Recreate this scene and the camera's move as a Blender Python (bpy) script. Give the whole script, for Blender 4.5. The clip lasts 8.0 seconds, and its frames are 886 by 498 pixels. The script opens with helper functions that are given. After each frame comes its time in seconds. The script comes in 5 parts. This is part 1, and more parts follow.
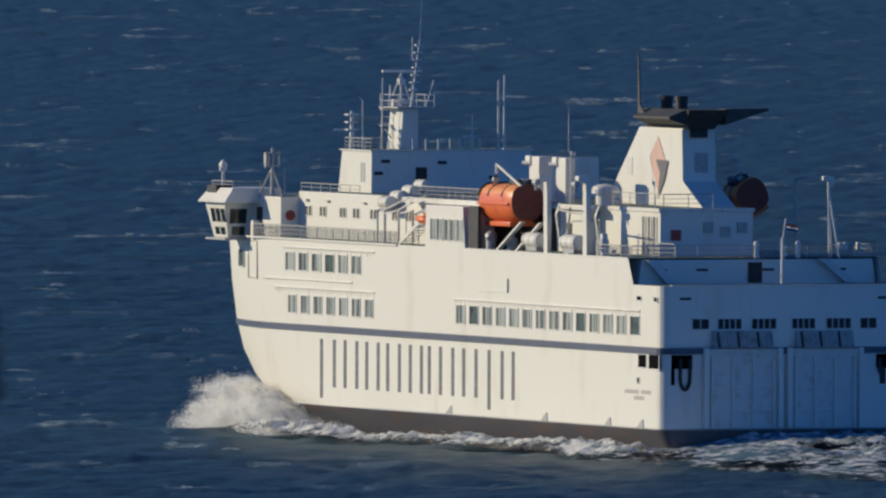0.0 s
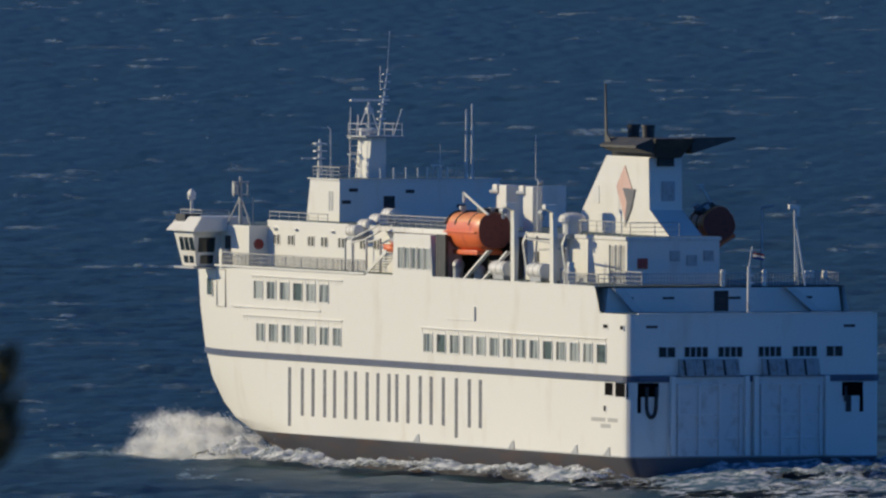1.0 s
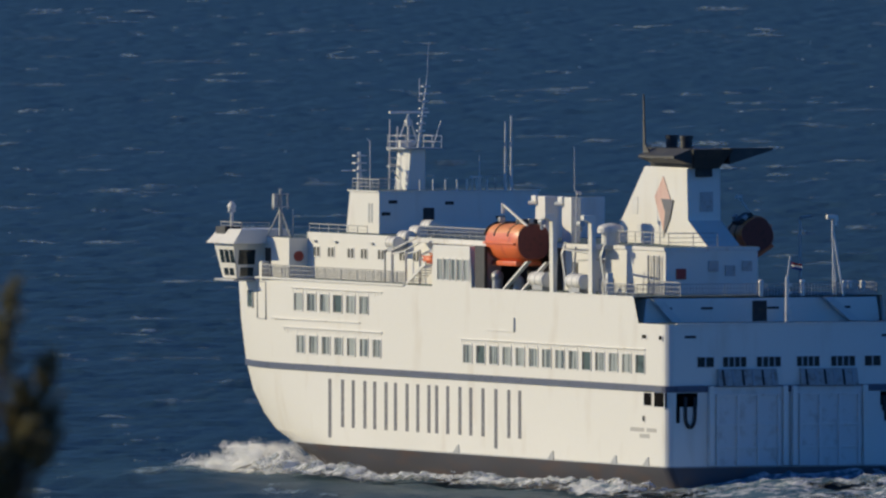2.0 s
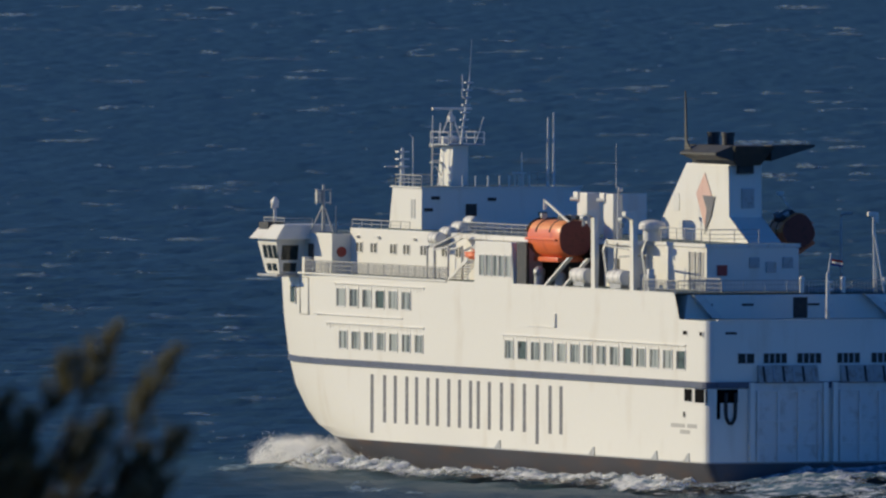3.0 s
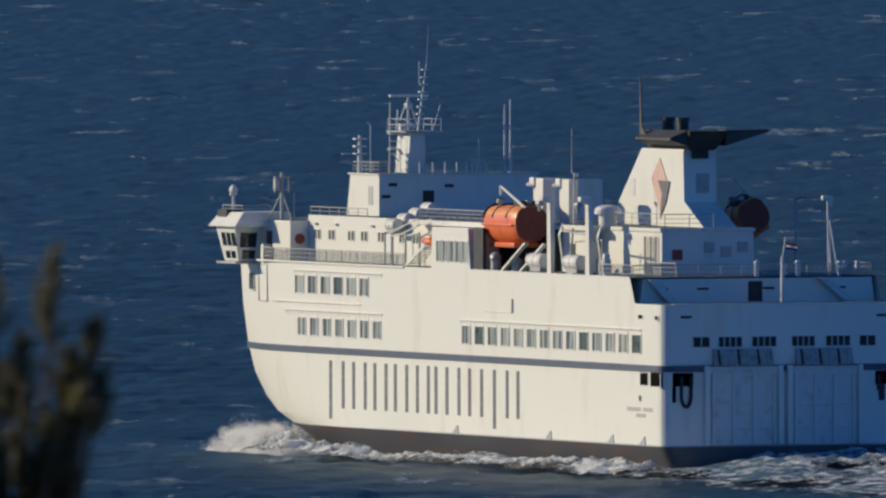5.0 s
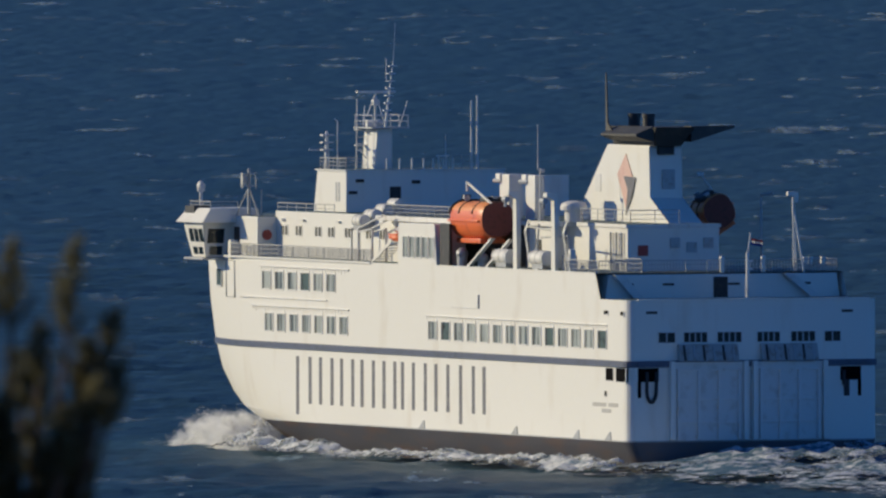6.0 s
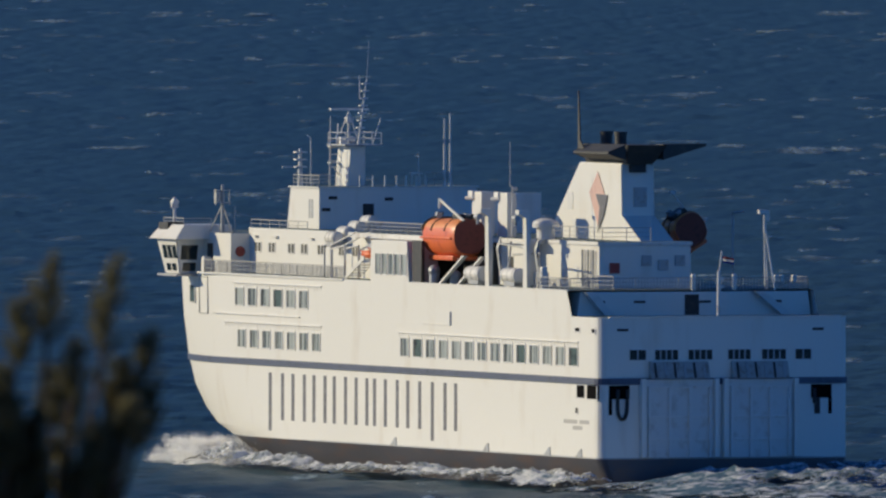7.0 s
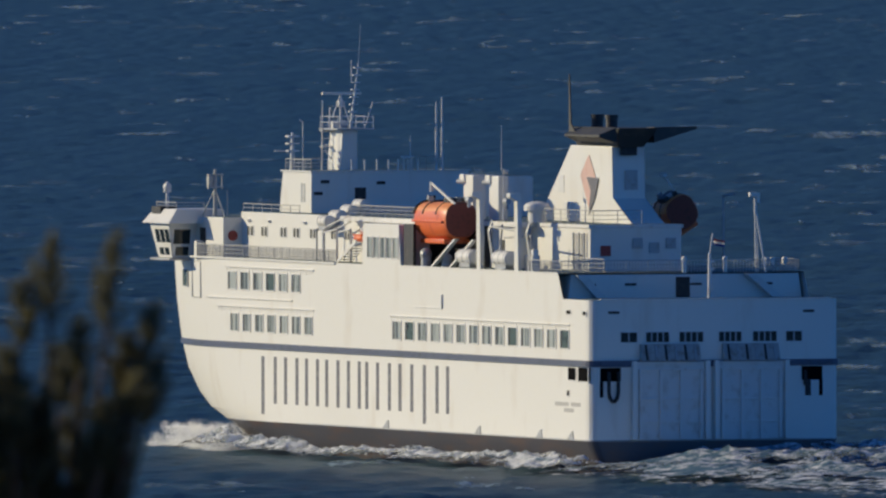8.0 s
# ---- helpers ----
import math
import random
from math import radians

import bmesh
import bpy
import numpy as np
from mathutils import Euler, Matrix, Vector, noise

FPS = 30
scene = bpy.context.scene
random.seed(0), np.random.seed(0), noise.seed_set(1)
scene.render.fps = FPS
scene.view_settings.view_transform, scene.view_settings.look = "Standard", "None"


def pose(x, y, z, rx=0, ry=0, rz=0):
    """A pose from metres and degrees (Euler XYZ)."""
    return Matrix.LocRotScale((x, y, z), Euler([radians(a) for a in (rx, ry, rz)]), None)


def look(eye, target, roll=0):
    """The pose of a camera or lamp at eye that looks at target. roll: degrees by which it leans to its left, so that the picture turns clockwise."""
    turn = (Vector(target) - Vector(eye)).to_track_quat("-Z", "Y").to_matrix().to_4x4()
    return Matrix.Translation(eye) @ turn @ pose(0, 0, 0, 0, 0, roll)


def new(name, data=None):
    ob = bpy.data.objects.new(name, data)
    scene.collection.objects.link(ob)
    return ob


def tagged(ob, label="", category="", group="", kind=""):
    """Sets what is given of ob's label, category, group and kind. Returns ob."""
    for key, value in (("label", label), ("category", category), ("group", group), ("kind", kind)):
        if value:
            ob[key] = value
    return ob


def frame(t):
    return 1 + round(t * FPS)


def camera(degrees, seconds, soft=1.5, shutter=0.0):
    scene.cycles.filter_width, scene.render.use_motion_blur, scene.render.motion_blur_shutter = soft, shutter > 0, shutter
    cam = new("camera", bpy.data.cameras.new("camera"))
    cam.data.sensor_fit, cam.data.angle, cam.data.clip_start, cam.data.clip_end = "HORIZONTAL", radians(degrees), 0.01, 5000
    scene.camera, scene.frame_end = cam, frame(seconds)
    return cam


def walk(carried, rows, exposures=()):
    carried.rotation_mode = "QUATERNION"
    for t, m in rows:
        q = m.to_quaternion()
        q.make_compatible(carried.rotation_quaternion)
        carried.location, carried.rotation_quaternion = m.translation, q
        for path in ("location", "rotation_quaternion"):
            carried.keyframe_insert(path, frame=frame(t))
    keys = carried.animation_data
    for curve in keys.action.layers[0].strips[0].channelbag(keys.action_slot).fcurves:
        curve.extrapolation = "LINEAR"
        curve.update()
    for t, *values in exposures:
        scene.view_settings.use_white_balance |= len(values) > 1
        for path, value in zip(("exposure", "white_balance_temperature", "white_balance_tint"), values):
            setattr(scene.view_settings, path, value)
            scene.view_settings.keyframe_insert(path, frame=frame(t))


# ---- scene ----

# camera: a long lens on a headland, panned by hand; it stands still and only turns
EYE = Vector((0, 0, 60.4))
FOV = 1.6050
# seconds, turn to the left, tilt up, roll (degrees)
TURNS = [
    (0.0, -0.0433, -1.3023, 0.133),
    (0.2, -0.0407, -1.3013, 0.097),
    (0.5, -0.0308, -1.2895, 0.043),
    (0.7, -0.0410, -1.2708, 0.086),
    (1.0, -0.0481, -1.2476, 0.150),
    (1.2, -0.0423, -1.2396, 0.102),
    (1.5, -0.0194, -1.2235, 0.030),
    (1.7, 0.0012, -1.2205, 0.001),
    (2.0, 0.0768, -1.2243, -0.041),
    (2.2, 0.1305, -1.2323, -0.094),
    (3.3, 0.2230, -1.2234, 0.200),
    (3.5, 0.2319, -1.1875, 0.001),
    (4.0, 0.2475, -1.1191, -0.114),
    (4.5, 0.2650, -1.1580, -0.264),
    (4.7, 0.2627, -1.2139, -0.197),
    (5.8, 0.2168, -1.2704, -0.086),
    (6.0, 0.2265, -1.2535, -0.092),
    (6.2, 0.2345, -1.2425, -0.009),
    (6.5, 0.2336, -1.2342, 0.116),
    (6.7, 0.2275, -1.2312, 0.119),
    (7.0, 0.2291, -1.2197, 0.123),
    (7.2, 0.2387, -1.2187, 0.103),
    (7.5, 0.2499, -1.2330, 0.072),
    (7.7, 0.2579, -1.2389, 0.037),
    (8.0, 0.2666, -1.2471, -0.016),
]


def aim(turn, tilt, roll):
    a, b = radians(turn), radians(tilt)
    way = Vector((-math.sin(a) * math.cos(b), math.cos(a) * math.cos(b), math.sin(b)))
    return look(EYE, EYE + way * 100, roll)


cam = camera(FOV, 8.0, soft=2.4)
cam.data.dof.use_dof = True
cam.data.dof.focus_distance = 2130
cam.data.dof.aperture_fstop = 26
walk(cam, [(t, aim(a, b, c)) for t, a, b, c in TURNS], [(0.0, 0.0, 5220, 9), (8.0, 0.0, 5220, 9)])

# ---- light ----
PHI = 22.0                      # the ferry heads this far to the left of north (+Y)
HEAD = Vector((-math.sin(radians(PHI)), math.cos(radians(PHI)), 0))
PORT = Vector((-math.cos(radians(PHI)), -math.sin(radians(PHI)), 0))
SUN_AHEAD, SUN_HIGH = 41.0, 19.0   # degrees ahead of the ferry's port beam, and above the sea
flat = PORT * math.cos(radians(SUN_AHEAD)) + HEAD * math.sin(radians(SUN_AHEAD))
SUN = (flat * math.cos(radians(SUN_HIGH)) + Vector((0, 0, math.sin(radians(SUN_HIGH))))).normalized()

world = bpy.data.worlds.new("sky")
scene.world = world
world.use_nodes = True
wn = world.node_tree
sky = wn.nodes.new("ShaderNodeTexSky")
sky.sky_type = "NISHITA"
sky.sun_disc = False
sky.sun_elevation = radians(SUN_HIGH)
sky.sun_rotation = math.atan2(SUN.x, SUN.y)
sky.air_density, sky.dust_density, sky.ozone_density = 1.0, 0.0, 8.0
sky.altitude = 3500
wn.nodes["Background"].inputs["Strength"].default_value = 0.079
wn.links.new(sky.outputs["Color"], wn.nodes["Background"].inputs["Color"])

sun_data = bpy.data.lights.new("sun", "SUN")
sun_data.energy, sun_data.angle, sun_data.color = 4.25, radians(0.53), (1.0, 0.75, 0.39)
sun = new("sun", sun_data)
sun.matrix_world = look(SUN * 500, (0, 0, 0))


# ---- materials ----
def material(name, color, rough=0.5, metal=0.0, spots=None, spot_scale=1.0, grain=0.06, grain_scale=14.0,
             bump=0.0, bump_scale=8.0, spec=0.5, spot_low=0.52, spot_high=0.7, stretch=(1, 1, 1)):
    """A surface with fine grain in its value, larger stains of a second colour and a fine relief."""
    m = bpy.data.materials.new(name)
    m.use_nodes = True
    nt = m.node_tree
    n, l = nt.nodes, nt.links
    b = n["Principled BSDF"]
    b.inputs["Roughness"].default_value = rough
    b.inputs["Metallic"].default_value = metal
    b.inputs["Specular IOR Level"].default_value = spec
    geo = n.new("ShaderNodeTexCoord")
    mp = n.new("ShaderNodeMapping")
    mp.inputs["Scale"].default_value = stretch
    l.new(geo.outputs["Object"], mp.inputs["Vector"])
    fine = n.new("ShaderNodeTexNoise")
    fine.inputs["Scale"].default_value, fine.inputs["Detail"].default_value = grain_scale, 4
    l.new(mp.outputs["Vector"], fine.inputs["Vector"])
    ramp = n.new("ShaderNodeMapRange")
    ramp.inputs["To Min"].default_value, ramp.inputs["To Max"].default_value = 1 - grain, 1 + grain
    l.new(fine.outputs["Fac"], ramp.inputs["Value"])
    mul = n.new("ShaderNodeMix")
    mul.data_type, mul.blend_type = "RGBA", "MULTIPLY"
    mul.inputs["Factor"].default_value = 1
    mul.inputs["A"].default_value = (*color, 1)
    l.new(ramp.outputs["Result"], mul.inputs["B"])
    out = mul.outputs["Result"]
    if spots:
        big = n.new("ShaderNodeTexNoise")
        big.inputs["Scale"].default_value, big.inputs["Detail"].default_value = spot_scale, 6
        l.new(mp.outputs["Vector"], big.inputs["Vector"])
        mask = n.new("ShaderNodeMapRange")
        mask.inputs["From Min"].default_value, mask.inputs["From Max"].default_value = spot_low, spot_high
        l.new(big.outputs["Fac"], mask.inputs["Value"])
        mix = n.new("ShaderNodeMix")
        mix.data_type = "RGBA"
        l.new(mask.outputs["Result"], mix.inputs["Factor"])
        l.new(out, mix.inputs["A"])
        mix.inputs["B"].default_value = (*spots, 1)
        out = mix.outputs["Result"]
    l.new(out, b.inputs["Base Color"])
    if bump:
        bn = n.new("ShaderNodeTexNoise")
        bn.inputs["Scale"].default_value, bn.inputs["Detail"].default_value = bump_scale, 5
        l.new(mp.outputs["Vector"], bn.inputs["Vector"])
        bu = n.new("ShaderNodeBump")
        bu.inputs["Distance"].default_value, bu.inputs["Strength"].default_value = bump, 0.6
        l.new(bn.outputs["Fac"], bu.inputs["Height"])
        l.new(bu.outputs["Normal"], b.inputs["Normal"])
    return m


WHITE = material("white_paint", (0.80, 0.785, 0.73), 0.42, spots=(0.70, 0.66, 0.58), spot_scale=0.7, spot_low=0.56,
                 spot_high=0.8, grain=0.03, bump=0.02, bump_scale=0.6, stretch=(0.6, 1, 0.25))
WHITE_OLD = material("weathered_white_paint", (0.74, 0.73, 0.70), 0.5, spots=(0.50, 0.45, 0.38), spot_scale=2.2, spot_low=0.56,
                     spot_high=0.78, grain=0.05, bump=0.01, stretch=(1, 1, 0.4))
BOOT = material("dark_hull_paint", (0.075, 0.075, 0.09), 0.5, spots=(0.11, 0.08, 0.072), spot_scale=0.5, spot_low=0.5,
                spot_high=0.68, bump=0.02, bump_scale=3, stretch=(0.5, 1, 2.0))
STRIPE = material("slate_blue_paint", (0.085, 0.10, 0.155), 0.45, spots=(0.06, 0.07, 0.10), spot_scale=1.5)
# grey of the painted bars, also of the shadow drawn on the funnel
GREY_BARS_AND_SHADOW = material("grey_paint_and_shadow", (0.13, 0.13, 0.15), 0.5, spots=(0.24, 0.24, 0.25), spot_scale=2.5, spot_low=0.55)
# dark fittings; the boat recess also takes its shade from this colour
DARK = material("dark_steel_and_recess_shade", (0.02, 0.022, 0.026), 0.55, spots=(0.05, 0.045, 0.04), spot_scale=2)
# black stands in for the shade inside openings that are not cut
HOLE = material("black_opening_shade", (0.004, 0.004, 0.005), 0.9, spec=0.05)
SOOT = material("sooty_black_paint", (0.05, 0.05, 0.047), 0.6, spots=(0.085, 0.08, 0.065), spot_scale=1.2, bump=0.01)
STEEL = material("grey_steel", (0.42, 0.43, 0.44), 0.45, metal=0.2, spots=(0.3, 0.28, 0.25), spot_scale=3)
RAIL = material("dull_grey_white_paint", (0.50, 0.50, 0.48), 0.55, spots=(0.34, 0.31, 0.27), spot_scale=4)
DECK = material("grey_green_deck_paint", (0.12, 0.17, 0.16), 0.7, spots=(0.2, 0.2, 0.18), spot_scale=1.2)
ORANGE = material("orange_fibreglass", (0.74, 0.16, 0.035), 0.4, spots=(0.55, 0.10, 0.03), spot_scale=1.4, grain=0.05)
ORANGE_PALE = material("faded_orange_canopy", (0.78, 0.30, 0.09), 0.5, spots=(0.6, 0.2, 0.06), spot_scale=2)
RED = material("red_paint", (0.33, 0.05, 0.04), 0.5, spots=(0.24, 0.05, 0.04), spot_scale=3)
# boat red darkened: the shade on the lifeboats' ends is in this colour
MAROON = material("shaded_red_boat_end", (0.22, 0.065, 0.045), 0.8, spots=(0.15, 0.05, 0.035), spot_scale=3)
PINK = material("faded_red_emblem_paint", (0.66, 0.45, 0.38), 0.5, spots=(0.6, 0.36, 0.30), spot_scale=2)
BLUE = material("blue_flag_cloth", (0.03, 0.06, 0.3), 0.8)
PLATE = material("ramp_plate_paint", (0.72, 0.72, 0.70), 0.5, spots=(0.58, 0.56, 0.52), spot_scale=1.3, bump=0.01)
FLAP = material("worn_flap_plate", (0.42, 0.42, 0.41), 0.6, spots=(0.26, 0.24, 0.21), spot_scale=2.0, spot_low=0.48)
GLASS = material("dark_window_glass", (0.02, 0.03, 0.035), 0.08, spots=(0.04, 0.05, 0.05), spot_scale=2, spec=0.5)
CURTAIN = material("curtained_window_glass", (0.46, 0.49, 0.46), 0.25, spots=(0.10, 0.12, 0.12), spot_scale=1.8, spot_low=0.47, spot_high=0.60,
                   stretch=(2.0, 1, 0.08))
CURTAIN_DARK = material("half_curtained_window_glass", (0.12, 0.16, 0.15), 0.15, spots=(0.05, 0.06, 0.06), spot_scale=1.8)
NEEDLE = material("dark_pine_needles", (0.11, 0.12, 0.07), 0.6, spots=(0.17, 0.13, 0.07), spot_scale=9, grain=0.2)
tree_nodes = NEEDLE.node_tree
leaf_light = tree_nodes.nodes.new("ShaderNodeBsdfTranslucent")
leaf_light.inputs["Color"].default_value = (0.24, 0.22, 0.11, 1)
leaf_mix = tree_nodes.nodes.new("ShaderNodeMixShader")
leaf_mix.inputs["Fac"].default_value = 0.5
tree_nodes.links.new(tree_nodes.nodes["Principled BSDF"].outputs["BSDF"], leaf_mix.inputs[1])
tree_nodes.links.new(leaf_light.outputs["BSDF"], leaf_mix.inputs[2])
tree_nodes.links.new(leaf_mix.outputs["Shader"], tree_nodes.nodes["Material Output"].inputs["Surface"])
BARK = material("pine_bark", (0.09, 0.06, 0.04), 0.9, spots=(0.05, 0.035, 0.025), spot_scale=6, bump=0.02)
HILL = material("scrubby_stone_ground", (0.20, 0.18, 0.13), 0.9, spots=(0.07, 0.09, 0.04), spot_scale=0.15, bump=0.3, bump_scale=0.4)


def water_material():
    """Deep blue water, wind ruffled, with paler patches of drifting foam streaks."""
    m = bpy.data.materials.new("deep_blue_sea_water")
    m.use_nodes = True
    n, l = m.node_tree.nodes, m.node_tree.links
    b = n["Principled BSDF"]
    b.inputs["Roughness"].default_value = 0.5
    b.inputs["IOR"].default_value = 1.333
    b.inputs["Specular IOR Level"].default_value = 0.26
    co = n.new("ShaderNodeTexCoord")
    big = n.new("ShaderNodeTexNoise")
    big.inputs["Scale"].default_value, big.inputs["Detail"].default_value = 0.05, 5
    l.new(co.outputs["Object"], big.inputs["Vector"])
    mix = n.new("ShaderNodeMix")
    mix.data_type = "RGBA"
    mix.inputs["A"].default_value = (0.029, 0.069, 0.102, 1)
    mix.inputs["B"].default_value = (0.043, 0.093, 0.137, 1)
    l.new(big.outputs["Fac"], mix.inputs["Factor"])
    mp = n.new("ShaderNodeMapping")
    mp.inputs["Scale"].default_value = (0.32, 0.07, 0.3)
    mp.inputs["Rotation"].default_value = (0, 0, 0.06)
    l.new(co.outputs["Object"], mp.inputs["Vector"])
    st = n.new("ShaderNodeTexNoise")
    st.inputs["Scale"].default_value, st.inputs["Detail"].default_value, st.inputs["Roughness"].default_value = 1.0, 6, 0.62
    l.new(mp.outputs["Vector"], st.inputs["Vector"])
    mask = n.new("ShaderNodeMapRange")
    mask.inputs["From Min"].default_value, mask.inputs["From Max"].default_value = 0.66, 0.80
    mask.inputs["To Max"].default_value = 0.55
    l.new(st.outputs["Fac"], mask.inputs["Value"])
    foam = n.new("ShaderNodeMix")
    foam.data_type = "RGBA"
    foam.inputs["B"].default_value = (0.42, 0.48, 0.52, 1)
    l.new(mask.outputs["Result"], foam.inputs["Factor"])
    l.new(mix.outputs["Result"], foam.inputs["A"])
    l.new(foam.outputs["Result"], b.inputs["Base Color"])
    bn = n.new("ShaderNodeTexNoise")
    bn.inputs["Scale"].default_value, bn.inputs["Detail"].default_value = 0.7, 6
    l.new(co.outputs["Object"], bn.inputs["Vector"])
    bu = n.new("ShaderNodeBump")
    bu.inputs["Distance"].default_value, bu.inputs["Strength"].default_value = 0.35, 0.6
    l.new(bn.outputs["Fac"], bu.inputs["Height"])
    l.new(bu.outputs["Normal"], b.inputs["Normal"])
    return m


def foam_material(name, low, high, scale=1.1, thin=False, under=(0.02, 0.055, 0.09), top=(0.82, 0.87, 0.91), through_light=0.4, broken=False):
    """Broken white water: foam over pale green-blue water, split by noise of its own."""
    m = bpy.data.materials.new(name)
    m.use_nodes = True
    n, l = m.node_tree.nodes, m.node_tree.links
    b = n["Principled BSDF"]
    b.inputs["Roughness"].default_value = 0.75
    b.inputs["Specular IOR Level"].default_value = 0.2
    co = n.new("ShaderNodeTexCoord")
    no = n.new("ShaderNodeTexNoise")
    no.inputs["Scale"].default_value, no.inputs["Detail"].default_value, no.inputs["Roughness"].default_value = scale, 8, 0.65
    l.new(co.outputs["Object"], no.inputs["Vector"])
    mask = n.new("ShaderNodeMapRange")
    mask.inputs["From Min"].default_value, mask.inputs["From Max"].default_value = low, high
    l.new(no.outputs["Fac"], mask.inputs["Value"])
    mix = n.new("ShaderNodeMix")
    mix.data_type = "RGBA"
    mix.inputs["A"].default_value = (*under, 1)
    mix.inputs["B"].default_value = (*top, 1)
    l.new(mask.outputs["Result"], mix.inputs["Factor"])
    l.new(mix.outputs["Result"], b.inputs["Base Color"])
    bu = n.new("ShaderNodeBump")
    bu.inputs["Distance"].default_value, bu.inputs["Strength"].default_value = 0.2, 0.6
    l.new(no.outputs["Fac"], bu.inputs["Height"])
    l.new(bu.outputs["Normal"], b.inputs["Normal"])
    if thin:
        glow = n.new("ShaderNodeBsdfTranslucent")
        l.new(mix.outputs["Result"], glow.inputs["Color"])
        soft = n.new("ShaderNodeMixShader")
        soft.inputs["Fac"].default_value = through_light
        l.new(b.outputs["BSDF"], soft.inputs[1])
        l.new(glow.outputs["BSDF"], soft.inputs[2])
        at = n.new("ShaderNodeAttribute")
        at.attribute_name = "foam"
        am = n.new("ShaderNodeMapRange")
        am.inputs["From Min"].default_value, am.inputs["From Max"].default_value = low - 0.04, high
        am.inputs["To Min"].default_value = 0.02
        l.new(no.outputs["Fac"], am.inputs["Value"])
        al = n.new("ShaderNodeMath")
        al.operation, al.use_clamp = "MULTIPLY", True
        l.new(at.outputs["Fac"], al.inputs[0])
        l.new(am.outputs["Result"], al.inputs[1])
        if broken:
            # the foam breaks up where it thins out, instead of fading
            more = n.new("ShaderNodeMath")
            more.operation = "MULTIPLY_ADD"
            l.new(at.outputs["Fac"], more.inputs[0])
            more.inputs[1].default_value = 0.45
            l.new(no.outputs["Fac"], more.inputs[2])
            am.inputs["From Min"].default_value, am.inputs["From Max"].default_value = 0.66, 0.80
            am.inputs["To Min"].default_value = 0.0
            l.new(more.outputs["Value"], am.inputs["Value"])
            l.new(am.outputs["Result"], al.inputs[0])
            al.inputs[1].default_value = 1.0
            for link in list(al.inputs[1].links):
                m.node_tree.links.remove(link)
        gap = n.new("ShaderNodeBsdfTransparent")
        cover = n.new("ShaderNodeMixShader")
        l.new(al.outputs["Value"], cover.inputs["Fac"])
        l.new(gap.outputs["BSDF"], cover.inputs[1])
        l.new(soft.outputs["Shader"], cover.inputs[2])
        l.new(cover.outputs["Shader"], n["Material Output"].inputs["Surface"])
    return m


WATER = water_material()
FOAM = foam_material("white_sea_foam", 0.34, 0.54, 1.1, True, (0.16, 0.26, 0.34), (0.92, 0.93, 0.94), 0.2, True)
FOAM_THIN = foam_material("broken_sea_foam", 0.47, 0.62, 0.8, True, (0.14, 0.24, 0.32), (0.92, 0.93, 0.94), 0.2, True)


# ---- mesh helpers ----
def shade(me, angle=15):
    for p in me.polygons:
        p.use_smooth = True
    me.set_sharp_from_angle(angle=radians(angle))


def part(name, bm, mat, parent=None, label="", smooth=True):
    """Links a bmesh as one mesh object under a thing or part."""
    me = bpy.data.meshes.new(name)
    bmesh.ops.recalc_face_normals(bm, faces=bm.faces)
    bm.to_mesh(me)
    bm.free()
    for x in (mat if isinstance(mat, (list, tuple)) else [mat]):
        me.materials.append(x)
    if smooth:
        shade(me)
    ob = new(name, me)
    ob.parent = parent
    if label:
        tagged(ob, label)
    return ob


def box(bm, x0, x1, y0, y1, z0, z1, bevel=0.0, mat=0):
    """A box between two corners, with bevelled edges where asked."""
    m = Matrix.LocRotScale(((x0 + x1) / 2, (y0 + y1) / 2, (z0 + z1) / 2), None, (abs(x1 - x0), abs(y1 - y0), abs(z1 - z0)))
    r = bmesh.ops.create_cube(bm, size=1, matrix=m)
    fs = {f for v in r["verts"] for f in v.link_faces}
    for f in fs:
        f.material_index = mat
    if bevel:
        es = list({e for v in r["verts"] for e in v.link_edges})
        bmesh.ops.bevel(bm, geom=es, offset=bevel, segments=2, affect="EDGES", profile=0.6)
    return bm


def prism(bm, ring, vec, mat=0, bevel=0.0):
    """A solid from a plane outline pushed along a vector."""
    a = [bm.verts.new(Vector(p)) for p in ring]
    b = [bm.verts.new(Vector(p) + Vector(vec)) for p in ring]
    fs = [bm.faces.new(a), bm.faces.new(b[::-1])]
    for i in range(len(a)):
        j = (i + 1) % len(a)
        fs.append(bm.faces.new((a[j], a[i], b[i], b[j])))
    for f in fs:
        f.material_index = mat
    if bevel:
        es = list({e for f in fs for e in f.edges})
        bmesh.ops.bevel(bm, geom=es, offset=bevel, segments=2, affect="EDGES", profile=0.6)
    return bm


def rod(bm, a, b, r0, r1=None, seg=8, mat=0):
    """A round bar between two points, tapered where asked."""
    a, b = Vector(a), Vector(b)
    r1 = r0 if r1 is None else r1
    d = b - a
    m = Matrix.Translation((a + b) / 2) @ d.to_track_quat("Z", "Y").to_matrix().to_4x4()
    r = bmesh.ops.create_cone(bm, cap_ends=True, segments=seg, radius1=r0, radius2=r1, depth=d.length, matrix=m)
    for f in {f for v in r["verts"] for f in v.link_faces}:
        f.material_index = mat
    return bm


def ball(bm, c, r, sub=2, mat=0, squash=(1, 1, 1)):
    q = bmesh.ops.create_icosphere(bm, subdivisions=sub, radius=r, matrix=Matrix.LocRotScale(c, None, squash))
    for f in {f for v in q["verts"] for f in v.link_faces}:
        f.material_index = mat
    return bm


def empty(name, parent=None):
    ob = new(name)
    ob.empty_display_size = 0.5
    ob.parent = parent
    return ob


